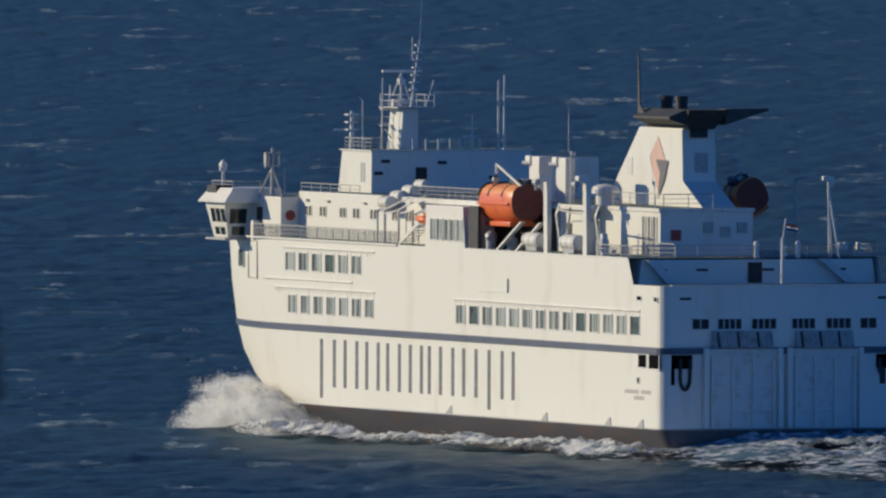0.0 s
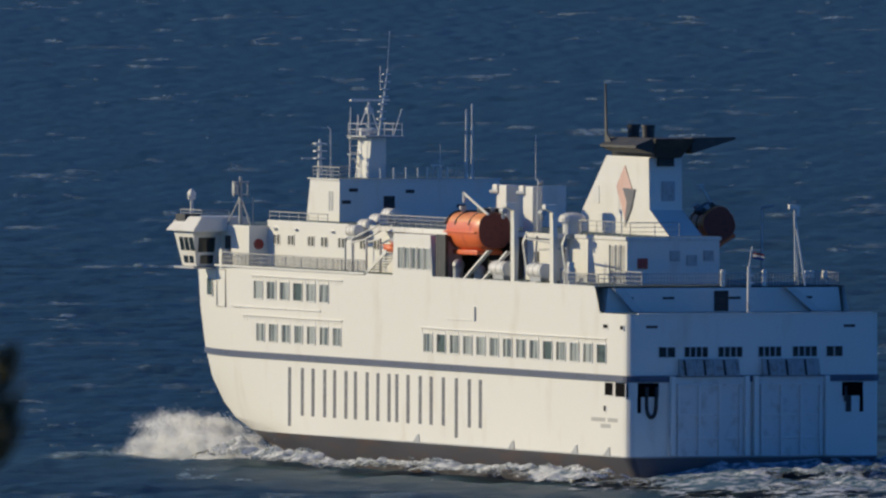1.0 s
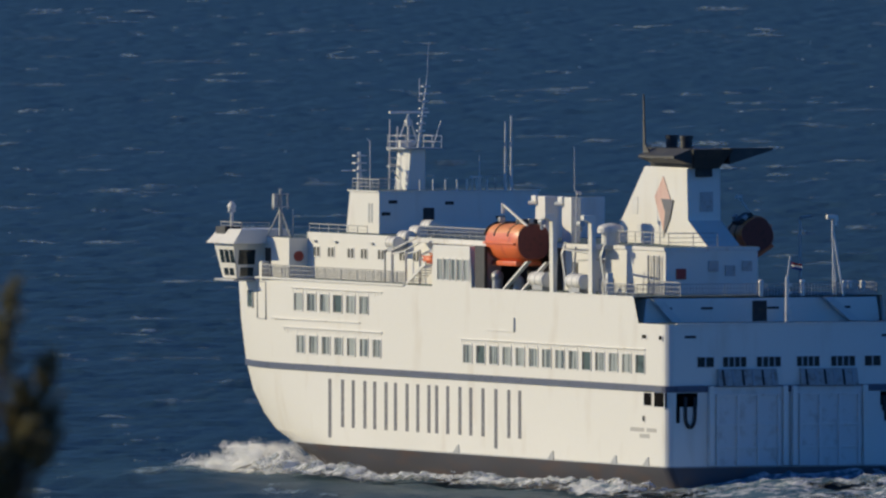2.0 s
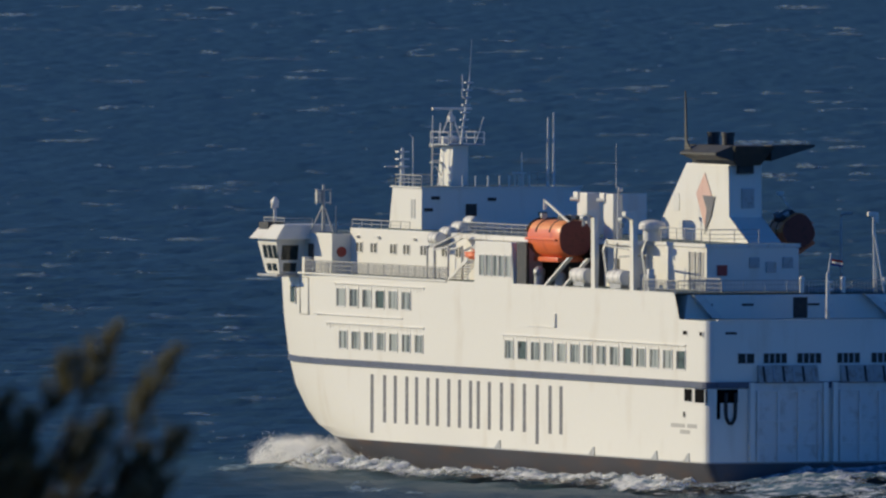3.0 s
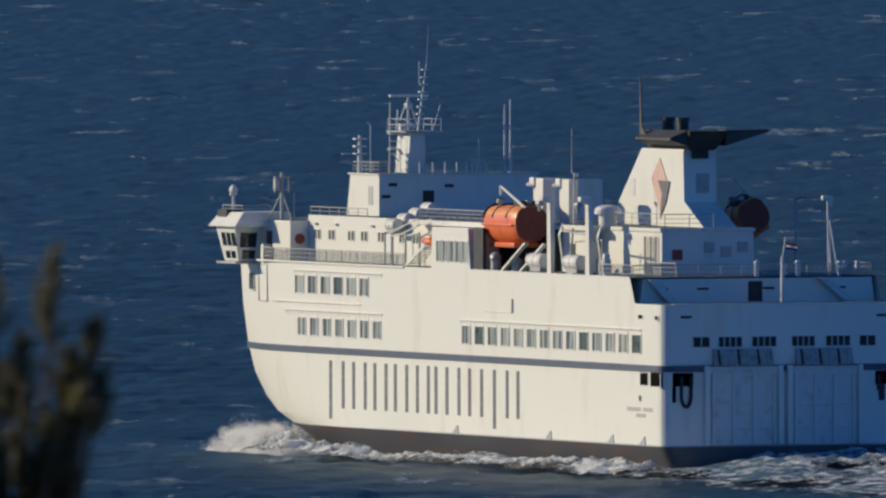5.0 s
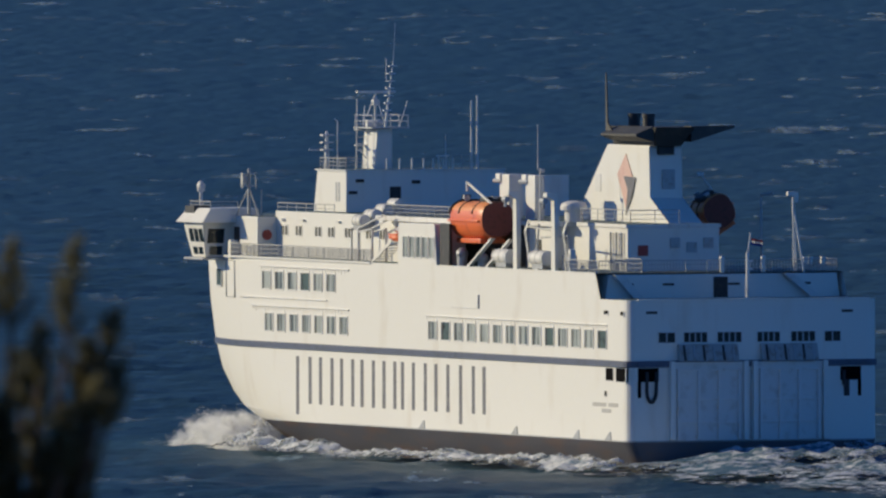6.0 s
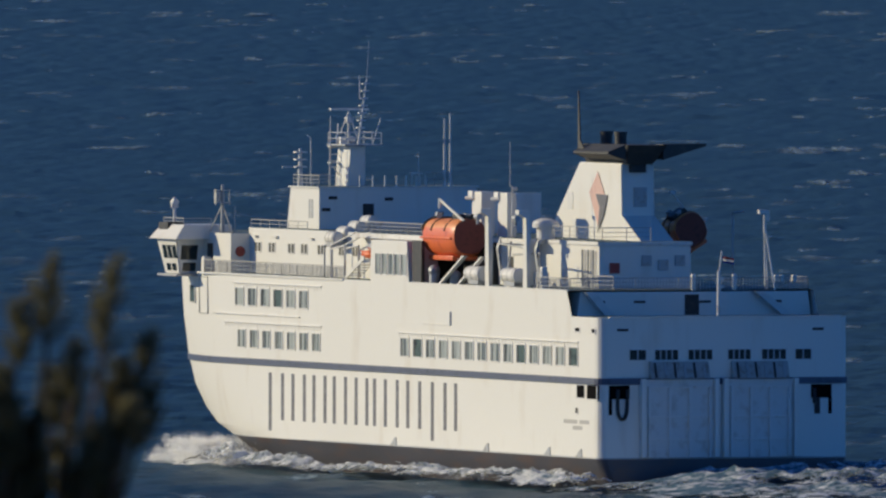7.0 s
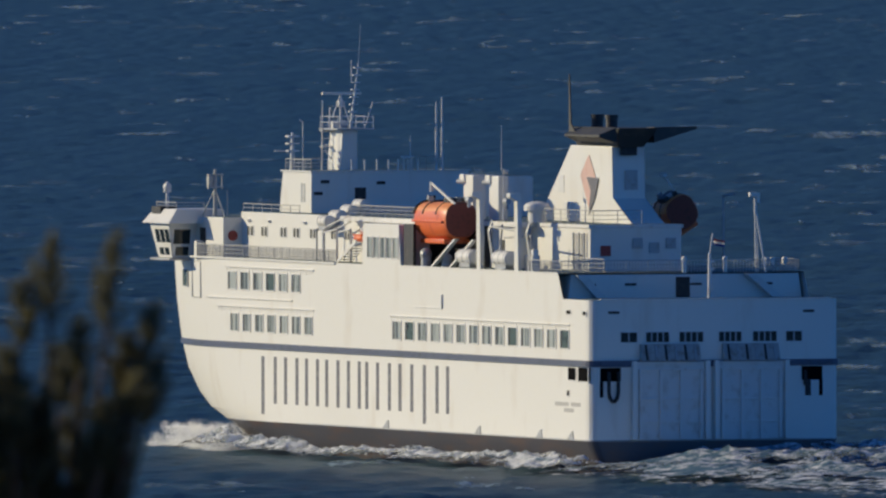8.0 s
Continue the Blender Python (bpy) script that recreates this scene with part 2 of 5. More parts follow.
# ---- the sea ----
def wave_height(x, y, reach):
    """Wind sea: many short crests running across a low swell. Works on arrays."""
    rng = np.random.RandomState(4)
    z = np.zeros_like(x)
    wind = math.atan2(-0.93, 0.37)
    for length, high, count in ((34, 0.13, 5), (17, 0.12, 8), (9, 0.12, 10), (5, 0.085, 12), (2.6, 0.05, 12)):
        for _ in range(count):
            a = wind + rng.normal(0, 0.55)
            k = 2 * math.pi / (length * rng.uniform(0.75, 1.3))
            s = np.sin(k * (x * math.cos(a) + y * math.sin(a)) + rng.uniform(0, 6.28))
            z += high * (0.62 * s + 0.38 * (np.abs(s) * -1.6 + 0.7)) * 0.8
    return z * reach * 0.58


def spaced(start, stop, first, growth):
    out, step = [start], first
    while out[-1] < stop:
        out.append(out[-1] + step)
        step *= growth
    return out


def sea_sheet():
    xs = np.array([-9000, -3500, -1200, -500, -260] + list(np.arange(-170, 150.1, 0.5)) + [240, 500, 1200, 3500, 9000])
    near = spaced(1840, 2600, 1.0, 1.0012)
    far = spaced(near[-1], 4995, near[-1] - near[-2], 1.0042)
    ys = np.array([-9000, -3000, -800, 0, 500, 900, 1300, 1600, 1760] + near + far[1:] + [5200, 6000, 7500, 9500])
    gx, gy = np.meshgrid(xs, ys)
    inside = np.clip((gx + 260) / 90, 0, 1) * np.clip((240 - gx) / 90, 0, 1) * np.clip((gy - 1760) / 80, 0, 1)
    gz = wave_height(gx, gy, inside) - 0.1
    gz += np.where((gy > 4700) & (gy < 5100), 7.0 * np.clip((gy - 4700) / 260, 0, 1) ** 2, 0)
    nx, ny = len(xs), len(ys)
    co = np.stack([gx, gy, gz], -1).reshape(-1, 3)
    i = np.arange(nx * ny).reshape(ny, nx)
    quads = np.stack([i[:-1, :-1], i[:-1, 1:], i[1:, 1:], i[1:, :-1]], -1).reshape(-1, 4)
    me = bpy.data.meshes.new("water")
    me.vertices.add(len(co))
    me.vertices.foreach_set("co", co.ravel())
    me.loops.add(quads.size)
    me.loops.foreach_set("vertex_index", quads.ravel().astype(np.int32))
    me.polygons.add(len(quads))
    me.polygons.foreach_set("loop_start", np.arange(0, quads.size, 4, dtype=np.int32))
    me.polygons.foreach_set("loop_total", np.full(len(quads), 4, dtype=np.int32))
    me.update(calc_edges=True)
    me.polygons.foreach_set("use_smooth", np.ones(len(quads), dtype=bool))
    me.materials.append(WATER)
    ob = new("water", me)
    return tagged(ob, "deep blue wind-ruffled open sea water", "sea", kind="structure")


water = sea_sheet()


def mesh_from(name, verts, faces, mat, dens=None):
    me = bpy.data.meshes.new(name)
    me.from_pydata(verts, [], faces)
    me.materials.append(mat)
    me.update()
    for p in me.polygons:
        p.use_smooth = True
    if dens is not None:
        at = me.attributes.new("foam", "FLOAT", "POINT")
        at.data.foreach_set("value", np.array(dens, dtype=np.float32))
    return new(name, me)


def whitecap_field(name, seed, count):
    """Breaking crests: low uneven ridges of foam that lie on the waves."""
    rng = random.Random(seed)
    verts, faces, dens = [], [], []
    for _ in range(count):
        bright = rng.choice((0.3, 0.4, 0.5, 0.65, 0.9, 1.3))
        y = 1900 + 3050 * rng.random() ** 1.25
        x = rng.uniform(-0.0225 * y - 8, 0.0185 * y + 8)
        size = rng.choice((0.35, 0.45, 0.6, 0.8, 1.0, 1.4, 2.0)) * (0.7 + y / 5200)
        turn = rng.gauss(0.1, 0.28)
        pieces = rng.choice((1, 1, 2, 3))
        for k in range(pieces):
            cx, cy = x + rng.gauss(0, 1.2) * size * (pieces > 1), y + rng.gauss(0, 5) * (pieces > 1)
            half, deep, tall = size * rng.uniform(0.6, 1.3), size * rng.uniform(1.2, 2.6), 0.06 + 0.05 * size * rng.random()
            nu, nv = 12, 5
            base = len(verts)
            bend, ph = rng.uniform(-0.5, 0.5) * size, rng.uniform(0, 9)
            for i in range(nu):
                u = i / (nu - 1) * 2 - 1
                taper = max(0.0, 1 - abs(u) ** 1.6) * (0.55 + 0.45 * math.sin(3.1 * u + ph) * math.sin(7.3 * u + 2 * ph))
                for j in range(nv):
                    w = j / (nv - 1) * 2 - 1
                    dx = u * half + rng.gauss(0, 0.05) * size
                    dy = w * deep * (0.35 + taper) + bend * u * u + rng.gauss(0, 0.06) * size
                    px = cx + dx * math.cos(turn) - dy * math.sin(turn) * 0.3
                    py = cy + dx * math.sin(turn) + dy
                    verts.append((px, py, tall * taper * (1 - w * w) * rng.uniform(0.6, 1.5) + 0.02))
                    dens.append(bright * min(1.0, 1.5 * taper) * (1 - w * w) ** 0.8)
            for i in range(nu - 1):
                for j in range(nv - 1):
                    a = base + i * nv + j
                    faces.append((a, a + nv, a + nv + 1, a + 1))
    v = np.array(verts)
    v[:, 2] += wave_height(v[:, 0], v[:, 1], 1.0) - 0.02
    ob = mesh_from(name, [tuple(p) for p in v], faces, FOAM_CAP, dens)
    return tagged(ob, "scattered white breaking wave crests on the sea", "whitecaps", kind="stuff")


FOAM_CAP = foam_material("whitecap_foam", 0.32, 0.66, 1.0, True, (0.30, 0.42, 0.52), (0.58, 0.72, 0.84))
whitecaps = whitecap_field("whitecaps", 3, 880)


# ---- the ferry: X from the stern to the bow, Y to port, Z up from the foot of the white paint ----
ferry = tagged(empty("ferry"), "white car and passenger ferry with a slate-blue stripe, under way", "ferry")
HALF = 8.7


def run_in(z):
    """Where the side begins to curve in towards the stem, at a height."""
    return float(np.interp(z, (-4.5, -1.5, 0, 0.7, 1.7, 3.3, 5.3, 8, 11), (48, 53.5, 57.5, 60.3, 62.4, 64.5, 65.8, 66.7, 67.2)))


def half_breadth(x, z):
    b = HALF
    if x < 0.9:
        b -= 0.75 * (1 - math.sqrt(max(0.0, 1 - ((0.9 - x) / 0.9) ** 2)))
    s = run_in(z)
    if x > s:
        b *= math.sqrt(max(0.0, 1 - ((x - s) / 22.0) ** 2))
    return b


def starboard(x, b):
    """The starboard side stands a little farther out, with a tighter turn at the quarter."""
    return b + 0.3 + (0.45 * (1 - x / 0.9) if 0 <= x < 0.9 else 0.0)


def hull():
    bm = bmesh.new()
    zs = [-4.2, -3, -2, -1.2, -0.6, 0, 0.35, 0.7, 1.2, 1.7, 2.5, 3.3, 4.3, 5.3, 7, 8, 9.36]
    us = [0, 0.04, 0.12, 0.25, 0.45, 0.7, 0.9, 2.5, 4.8, 5.7] + list(np.arange(9, 51, 6)) + list(np.arange(52, 89.5, 1.25)) + [89.2]
    rows = []
    for x in us:
        top = float(np.interp(x, (0, 4.8, 5.7), (9.36, 9.36, 11.05)))
        col = []
        for z in zs + [top]:
            xe = min(x, run_in(z) + 21.98) if x > 60 else x
            b = half_breadth(xe, z) * (1 - 0.05 * max(0, -z))
            col.append((bm.verts.new((xe, b, z)), bm.verts.new((xe, -starboard(xe, b), z))))
        rows.append(col)
    for a, b in zip(rows, rows[1:]):
        for i in range(len(zs)):
            for s in (0, 1):
                q = (a[i][s], b[i][s], b[i + 1][s], a[i + 1][s])
                f = bm.faces.new(q)
                f.material_index = 1 if zs[i] < 0 else 0
        if not 4.5 < a[-1][0].co.x < 5.2:
            f = bm.faces.new((a[-1][0], b[-1][0], b[-1][1], a[-1][1]))
            f.material_index = 2
    for i in range(len(zs)):
        f = bm.faces.new((rows[0][i][0], rows[0][i][1], rows[0][i + 1][1], rows[0][i + 1][0]))
        f.material_index = 1 if zs[i] < 0 else 0
    box(bm, 4.7, 6.2, -8.55, 8.55, 9.2, 9.34, mat=2)
    bmesh.ops.remove_doubles(bm, verts=bm.verts, dist=0.004)
    ob = part("hull", bm, [WHITE, BOOT, DECK], ferry, "white hull side with dark boot topping")
    return ob


def outline(z, out, x0=0.0):
    """The hull's outline at a height, a little proud, from the port bow round the stern to the starboard bow."""
    xs = [87, 85, 83, 80, 77, 74, 71, 68, 64, 50, 30, 10, 2, 0.9, 0.6, 0.3, 0.1, 0.0]
    p = [(x, half_breadth(x, z) + out) for x in xs]
    p[-1] = (-out, p[-1][1] - out)
    return p + [(x, -starboard(max(x, 0.0), y)) for x, y in p[::-1]]


def belt(name, z0, z1, out, mat, label):
    bm = bmesh.new()
    rings = []
    for z, o in ((z0, 0.0), (z0 + 0.03, out), (z1 - 0.03, out), (z1, 0.0)):
        rings.append([bm.verts.new((x, y, z)) for x, y in outline((z0 + z1) / 2, o)])
    for a, b in zip(rings, rings[1:]):
        for i in range(len(a) - 1):
            bm.faces.new((a[i], a[i + 1], b[i + 1], b[i]))
    return part(name, bm, mat, ferry, label)


hull()
belt("rubbing_strake", 4.9, 5.34, 0.14, STRIPE, "slate-blue rubbing strake round the hull")
belt("lower_fender", -0.05, 0.06, 0.05, STEEL, "thin grey knuckle line above the boot topping")


def side_window(x0, x1, z0, z1, y, mat, face=1, parent=None, bars=1):
    """A framed window on a wall that faces abeam; the pane sits back in its frame."""
    bm = bmesh.new()
    s, t = face, 0.07
    for a, b, c, d in ((x0 - t, x1 + t, z1, z1 + t), (x0 - t, x1 + t, z0 - t, z0), (x0 - t, x0, z0, z1), (x1, x1 + t, z0, z1)):
        box(bm, a, b, y - 0.02 * s, y + 0.05 * s, c, d)
    w = part("window", bm, WHITE_OLD, parent or ferry)
    bm = bmesh.new()
    n = 9
    v = []
    for i in range(n):
        u = x0 + (x1 - x0) * i / (n - 1)
        yy = y + (0.012 + 0.009 * math.sin(i * 2.4)) * s
        v.append((bm.verts.new((u, yy, z0)), bm.verts.new((u, yy, z1))))
    for a, b in zip(v, v[1:]):
        bm.faces.new((a[0], b[0], b[1], a[1]))
    part("pane", bm, mat, w)
    bm = bmesh.new()
    box(bm, x1 - 0.30, x1 - 0.16, y + 0.024 * s, y + 0.03 * s, z0, z1)
    if bars:
        part("curtain_gap", bm, DARK, w)
    else:
        bm.free()
    return w


def aft_window(y0, y1, z0, z1, x, mat, bars=2):
    bm = bmesh.new()
    t = 0.06
    for a, b, c, d in ((y0 - t, y1 + t, z1, z1 + t), (y0 - t, y1 + t, z0 - t, z0), (y0 - t, y0, z0, z1), (y1, y1 + t, z0, z1)):
        box(bm, x - 0.05, x + 0.02, a, b, c, d)
    w = part("window", bm, WHITE_OLD, ferry)
    bm = bmesh.new()
    box(bm, x - 0.015, x + 0.02, y0, y1, z0, z1)
    part("pane", bm, mat, w)
    for k in range(bars):
        c = y0 + (y1 - y0) * (k + 1) / (bars + 1)
        bm = bmesh.new()
        box(bm, x - 0.03, x - 0.016, c - 0.05, c + 0.05, z0, z1)
        part("mullion", bm, STEEL, w)
    return w


for i in range(6):
    side_window(64.45 - 2.38 * i, 66.0 - 2.38 * i, 8.95, 10.1, HALF, CURTAIN if i not in (3,) else CURTAIN_DARK)
for i in range(7):
    side_window(64.1 - 2.3 * i, 65.5 - 2.3 * i, 6.1, 7.25, HALF, CURTAIN)
for i in range(14):
    side_window(34.0 - 2.33 * i, 35.5 - 2.33 * i, 6.1, 7.28, HALF, CURTAIN if i not in (1, 9, 13) else CURTAIN_DARK)
for i in range(14):
    side_window(34.0 - 2.33 * i, 35.5 - 2.33 * i, 6.1, 7.28, -HALF - 0.3, CURTAIN, -1)
BOW_WINDOW_Y = half_breadth(75.9, 9.5)
bow_window = side_window(75.1, 76.7, 8.95, 10.05, BOW_WINDOW_Y + 0.03, CURTAIN_DARK, bars=0)
BOW_TURN = 10.0   # degrees by which the side runs in beside the bow window
bow_window.matrix_local = Matrix.Translation((75.9, BOW_WINDOW_Y, 0)) @ pose(0, 0, 0, 0, 0, -BOW_TURN) @ Matrix.Translation((-75.9, -BOW_WINDOW_Y, 0))
for y0, y1 in ((5.35, 6.5), (3.05, 4.7), (0.6, 2.3), (-2.15, -0.55), (-4.68, -2.98), (-6.5, -5.37)):
    aft_window(y0, y1, 6.55, 7.2, 0.0, GLASS, 1 if abs(y1 - y0) < 1.3 else 3)


def side_details():
    # drip ledges over the window rows, rail fence of the fashion plate, small fin, door outline
    for x0, x1, z in ((50.0, 66.4, 10.42), (50.0, 68.0, 7.72), (3.6, 36.0, 7.62), (54, 70, 8.28)):
        bm = bmesh.new()
        box(bm, x0, x1, HALF - 0.02, HALF + 0.10, z, z + 0.07, 0.015)
        part("drip_ledge", bm, WHITE_OLD, ferry)
    bm = bmesh.new()
    prism(bm, [(26.4, HALF, 8.35), (26.4, HALF, 9.25), (26.75, HALF, 8.35)], (0, 0.12, 0))
    box(bm, 26.5, 31.4, HALF - 0.01, HALF + 0.06, 8.30, 8.36)
    part("fin_bracket", bm, WHITE_OLD, ferry)
    bm = bmesh.new()
    yy = half_breadth(72.8, 9.4)
    for a, b, c, d in ((71.65, 71.73, 8.2, 10.75), (73.87, 73.95, 8.2, 10.75), (71.73, 73.87, 8.2, 8.27), (71.73, 73.87, 10.68, 10.75)):
        box(bm, a, b, yy - 0.06, yy + 0.05, c, d)
    shell = part("shell_door", bm, RAIL, ferry, "closed shell door outline in the hull side")
    shell.matrix_local = Matrix.Translation((72.8, yy, 0)) @ pose(0, 0, 0, 0, 0, -6.5) @ Matrix.Translation((-72.8, -yy, 0))
    # short hangers under the ledges
    for x0, x1, z in ((50.2, 66.2, 10.42), (50.2, 67.8, 7.72), (3.8, 35.8, 7.62)):
        bm = bmesh.new()
        n = int((x1 - x0) / 0.58)
        for i in range(n + 1):
            x = x0 + (x1 - x0) * i / n
            box(bm, x - 0.02, x + 0.02, HALF - 0.01, HALF + 0.022, z - 0.2 - 0.06 * (i % 3), z)
        tagged(part("ledge_hangers", bm, WHITE_OLD, ferry, smooth=False), kind="stuff")
    bm = bmesh.new()
    box(bm, 46, 73, HALF - 0.05, HALF + 0.12, 10.95, 11.08, 0.02)
    box(bm, 5.7, 34.0, HALF - 0.10, HALF + 0.03, 11.0, 11.1, 0.02)
    part("bulwark_cap", bm, WHITE, ferry)
    # mooring ports at the quarter, not cut: their inner shade is black colour
    for x0, x1, z0, z1 in ((2.5, 3.9, 4.0, 4.82), (0.35, 2.1, 3.95, 4.86), (3.7, 4.1, 2.95, 3.3), (0.75, 1.3, 8.35, 8.6), (3.4, 4.2, 8.38, 8.62)):
        bm = bmesh.new()
        box(bm, x0, x1, HALF - 0.3, HALF + 0.012, z0, z1, 0.004)
        p = part("mooring_port", bm, HOLE, ferry)
        bm = bmesh.new()
        box(bm, x0 - 0.08, x1 + 0.08, HALF - 0.02, HALF + 0.03, z0 - 0.09, z0)
        box(bm, x0 - 0.08, x0, HALF - 0.02, HALF + 0.03, z0, z1)
        part("coaming", bm, WHITE_OLD, p)


side_details()


def stern():
    # counter above the strake, two ramps, their coamings and the mooring recesses
    for y0, y1 in ((0.2, 5.8), (-5.5, -0.1)):
        bm = bmesh.new()
        box(bm, -0.16, 0.1, y0, y1, 0.05, 5.25, 0.03)
        ramp = part("stern_ramp", bm, PLATE, ferry, "raised grey-white stern vehicle ramp")
        w = (y1 - y0)
        for k in range(4):
            c = y0 + 0.62 + (w - 1.24) * k / 3
            bm = bmesh.new()
            box(bm, -0.34, -0.15, c - 0.09, c + 0.09, 0.15, 4.75, 0.02)
            part("upright_rib", bm, WHITE_OLD, ramp)
        for z in (1.25, 2.75, 4.72):
            bm = bmesh.new()
            box(bm, -0.30, -0.15, y0 + 0.5, y1 - 0.5, z - 0.06, z + 0.06, 0.015)
            part("cross_rib", bm, WHITE_OLD, ramp)
        for c in (y0 + 0.18, y1 - 0.18):
            bm = bmesh.new()
            box(bm, -0.42, 0.0, c - 0.16, c + 0.16, 0.1, 5.3, 0.03)
            part("guide_post", bm, WHITE, ramp)
        a, b = y0 + 0.75, y1 - 0.65
        bm = bmesh.new()
        prism(bm, [(-0.55, a, 5.3), (-0.02, a, 5.3), (-0.02, a, 6.42), (-0.2, a, 6.42)], (0, b - a, 0))
        hood = part("ramp_flap", bm, FLAP, ferry, "folded grey ramp flap with slotted plates")
        for k in range(6):
            c = a + 0.35 + (b - a - 0.7) * k / 5
            bm = bmesh.new()
            prism(bm, [(-0.60, c - 0.07, 5.36), (-0.53, c - 0.07, 5.36), (-0.20, c - 0.07, 6.36), (-0.27, c - 0.07, 6.36)], (0, 0.14, 0))
            part("flap_finger", bm, DARK if k % 2 else STEEL, hood)
    for s in (1, -1):
        bm = bmesh.new()
        box(bm, -0.03, 0.3, s * 6.5, s * 7.98, 3.95, 4.86, 0.02)
        box(bm, -0.032, 0.25, s * 7.75, s * 8.0, 2.9, 4.0, 0.02)
        part("mooring_recess", bm, HOLE, ferry)
        if s < 0:
            bm = bmesh.new()
            box(bm, -0.05, 0.2, -7.15, -6.75, 2.9, 4.0, 0.03)
            part("fairlead_roller", bm, DARK, ferry)
        bm = bmesh.new()
        pts = [(-0.12, s * (7.05 + 0.34 * math.cos(a)), 3.35 + 0.75 * math.sin(a)) for a in np.linspace(3.1, 6.3, 9)]
        pts = [(-0.12, s * 6.71, 4.6)] + (pts + [(-0.12, s * 7.39, 4.6)] if s > 0 else [(-0.12, -6.71, 3.6)])
        for p, q in zip(pts, pts[1:]):
            rod(bm, p, q, 0.12, seg=6)
        part("fender_tyre_rope", bm, DARK, ferry)
        bm = bmesh.new()
        box(bm, -0.03, 0.1, s * 7.0 - 0.4, s * 7.0 + 0.4, 8.45, 8.62, 0.01)
        part("scupper", bm, DARK, ferry)
    bm = bmesh.new()
    box(bm, -0.1, 0.12, -8.6, 8.0, 9.3, 9.42, 0.02)
    part("stern_cap", bm, WHITE, ferry)


stern()


def railing(points, z0, height, parent, posts=1.6, bars=3, r=0.03, mesh=None):
    bm = bmesh.new()
    for (x0, y0), (x1, y1) in zip(points, points[1:]):
        n = max(1, int(math.hypot(x1 - x0, y1 - y0) / posts))
        for i in range(n + 1):
            x, y = x0 + (x1 - x0) * i / n, y0 + (y1 - y0) * i / n
            rod(bm, (x, y, z0), (x, y, z0 + height), r, seg=5)
        for k in range(bars):
            z = z0 + height * (k + 1) / bars
            rod(bm, (x0, y0, z), (x1, y1, z), r * (1.2 if k == bars - 1 else 0.7), seg=5)
    ob = part("railing", bm, RAIL, parent, "dull white tubular deck railing")
    if mesh:
        bm = bmesh.new()
        for (x0, y0), (x1, y1) in zip(points, points[1:]):
            n = max(1, int(math.hypot(x1 - x0, y1 - y0) / 0.22))
            for i in range(n):
                x, y = x0 + (x1 - x0) * i / n, y0 + (y1 - y0) * i / n
                rod(bm, (x, y, z0 + 0.05), (x, y, z0 + height - 0.05), 0.022, seg=4)
        tagged(part("baluster_mesh", bm, mesh, ob), kind="stuff")
    return ob


def block(name, x0, x1, y0, y1, z0, z1, lean_front=0.0, lean_side=0.0, bevel=0.06, mat=None, label=""):
    """A deckhouse block; its front may rake aft and its sides lean in."""
    bm = bmesh.new()
    lo = [(x0, y0), (x1, y0), (x1, y1), (x0, y1)]
    hi = [(x0, y0 + lean_side), (x1 - lean_front, y0 + lean_side), (x1 - lean_front, y1 - lean_side), (x0, y1 - lean_side)]
    a = [bm.verts.new((*p, z0)) for p in lo]
    b = [bm.verts.new((*p, z1)) for p in hi]
    bm.faces.new(a[::-1])
    bm.faces.new(b)
    for i in range(4):
        j = (i + 1) % 4
        bm.faces.new((a[i], a[j], b[j], b[i]))
    bmesh.ops.bevel(bm, geom=list(bm.edges), offset=bevel, segments=2, affect="EDGES", profile=0.6)
    bm.normal_update()
    for f in bm.faces:
        if abs(f.normal.z) > 0.9 and f.calc_center_median().z > (z0 + z1) / 2:
            f.material_index = 1
    return part(name, bm, [mat or WHITE, DECK], ferry, label)


# forward deckhouse, wheelhouse and wings
block("deckhouse", 43.0, 69.2, -6.5, 6.5, 11.0, 14.15)
wheel = block("wheelhouse", 69.0, 80.5, -7.9, 7.9, 11.0, 13.75, lean_front=0.8)
for x in (66.9, 64.3, 60.7, 58.3, 55.2, 51.3, 48.8):
    for dx in (0, 0.62):
        side_window(x + dx, x + dx + 0.42, 12.55, 13.15, 6.5, GLASS, bars=0)
for x in (67.4, 63.6, 57.0):
    bm = bmesh.new()
    box(bm, x, x + 0.6, 6.48, 6.72, 13.52, 13.64, 0.02)
    part("wall_lamp", bm, WHITE_OLD, ferry)
bm = bmesh.new()
rod(bm, (68.96, 7.2, 12.5), (69.0, 7.2, 12.5), 0.36, seg=14)
rod(bm, (68.9, 7.2, 12.5), (69.0, 7.2, 12.5), 0.28, seg=14)
part("lifebuoy", bm, RED, ferry, "red lifebuoy on the white house wall")


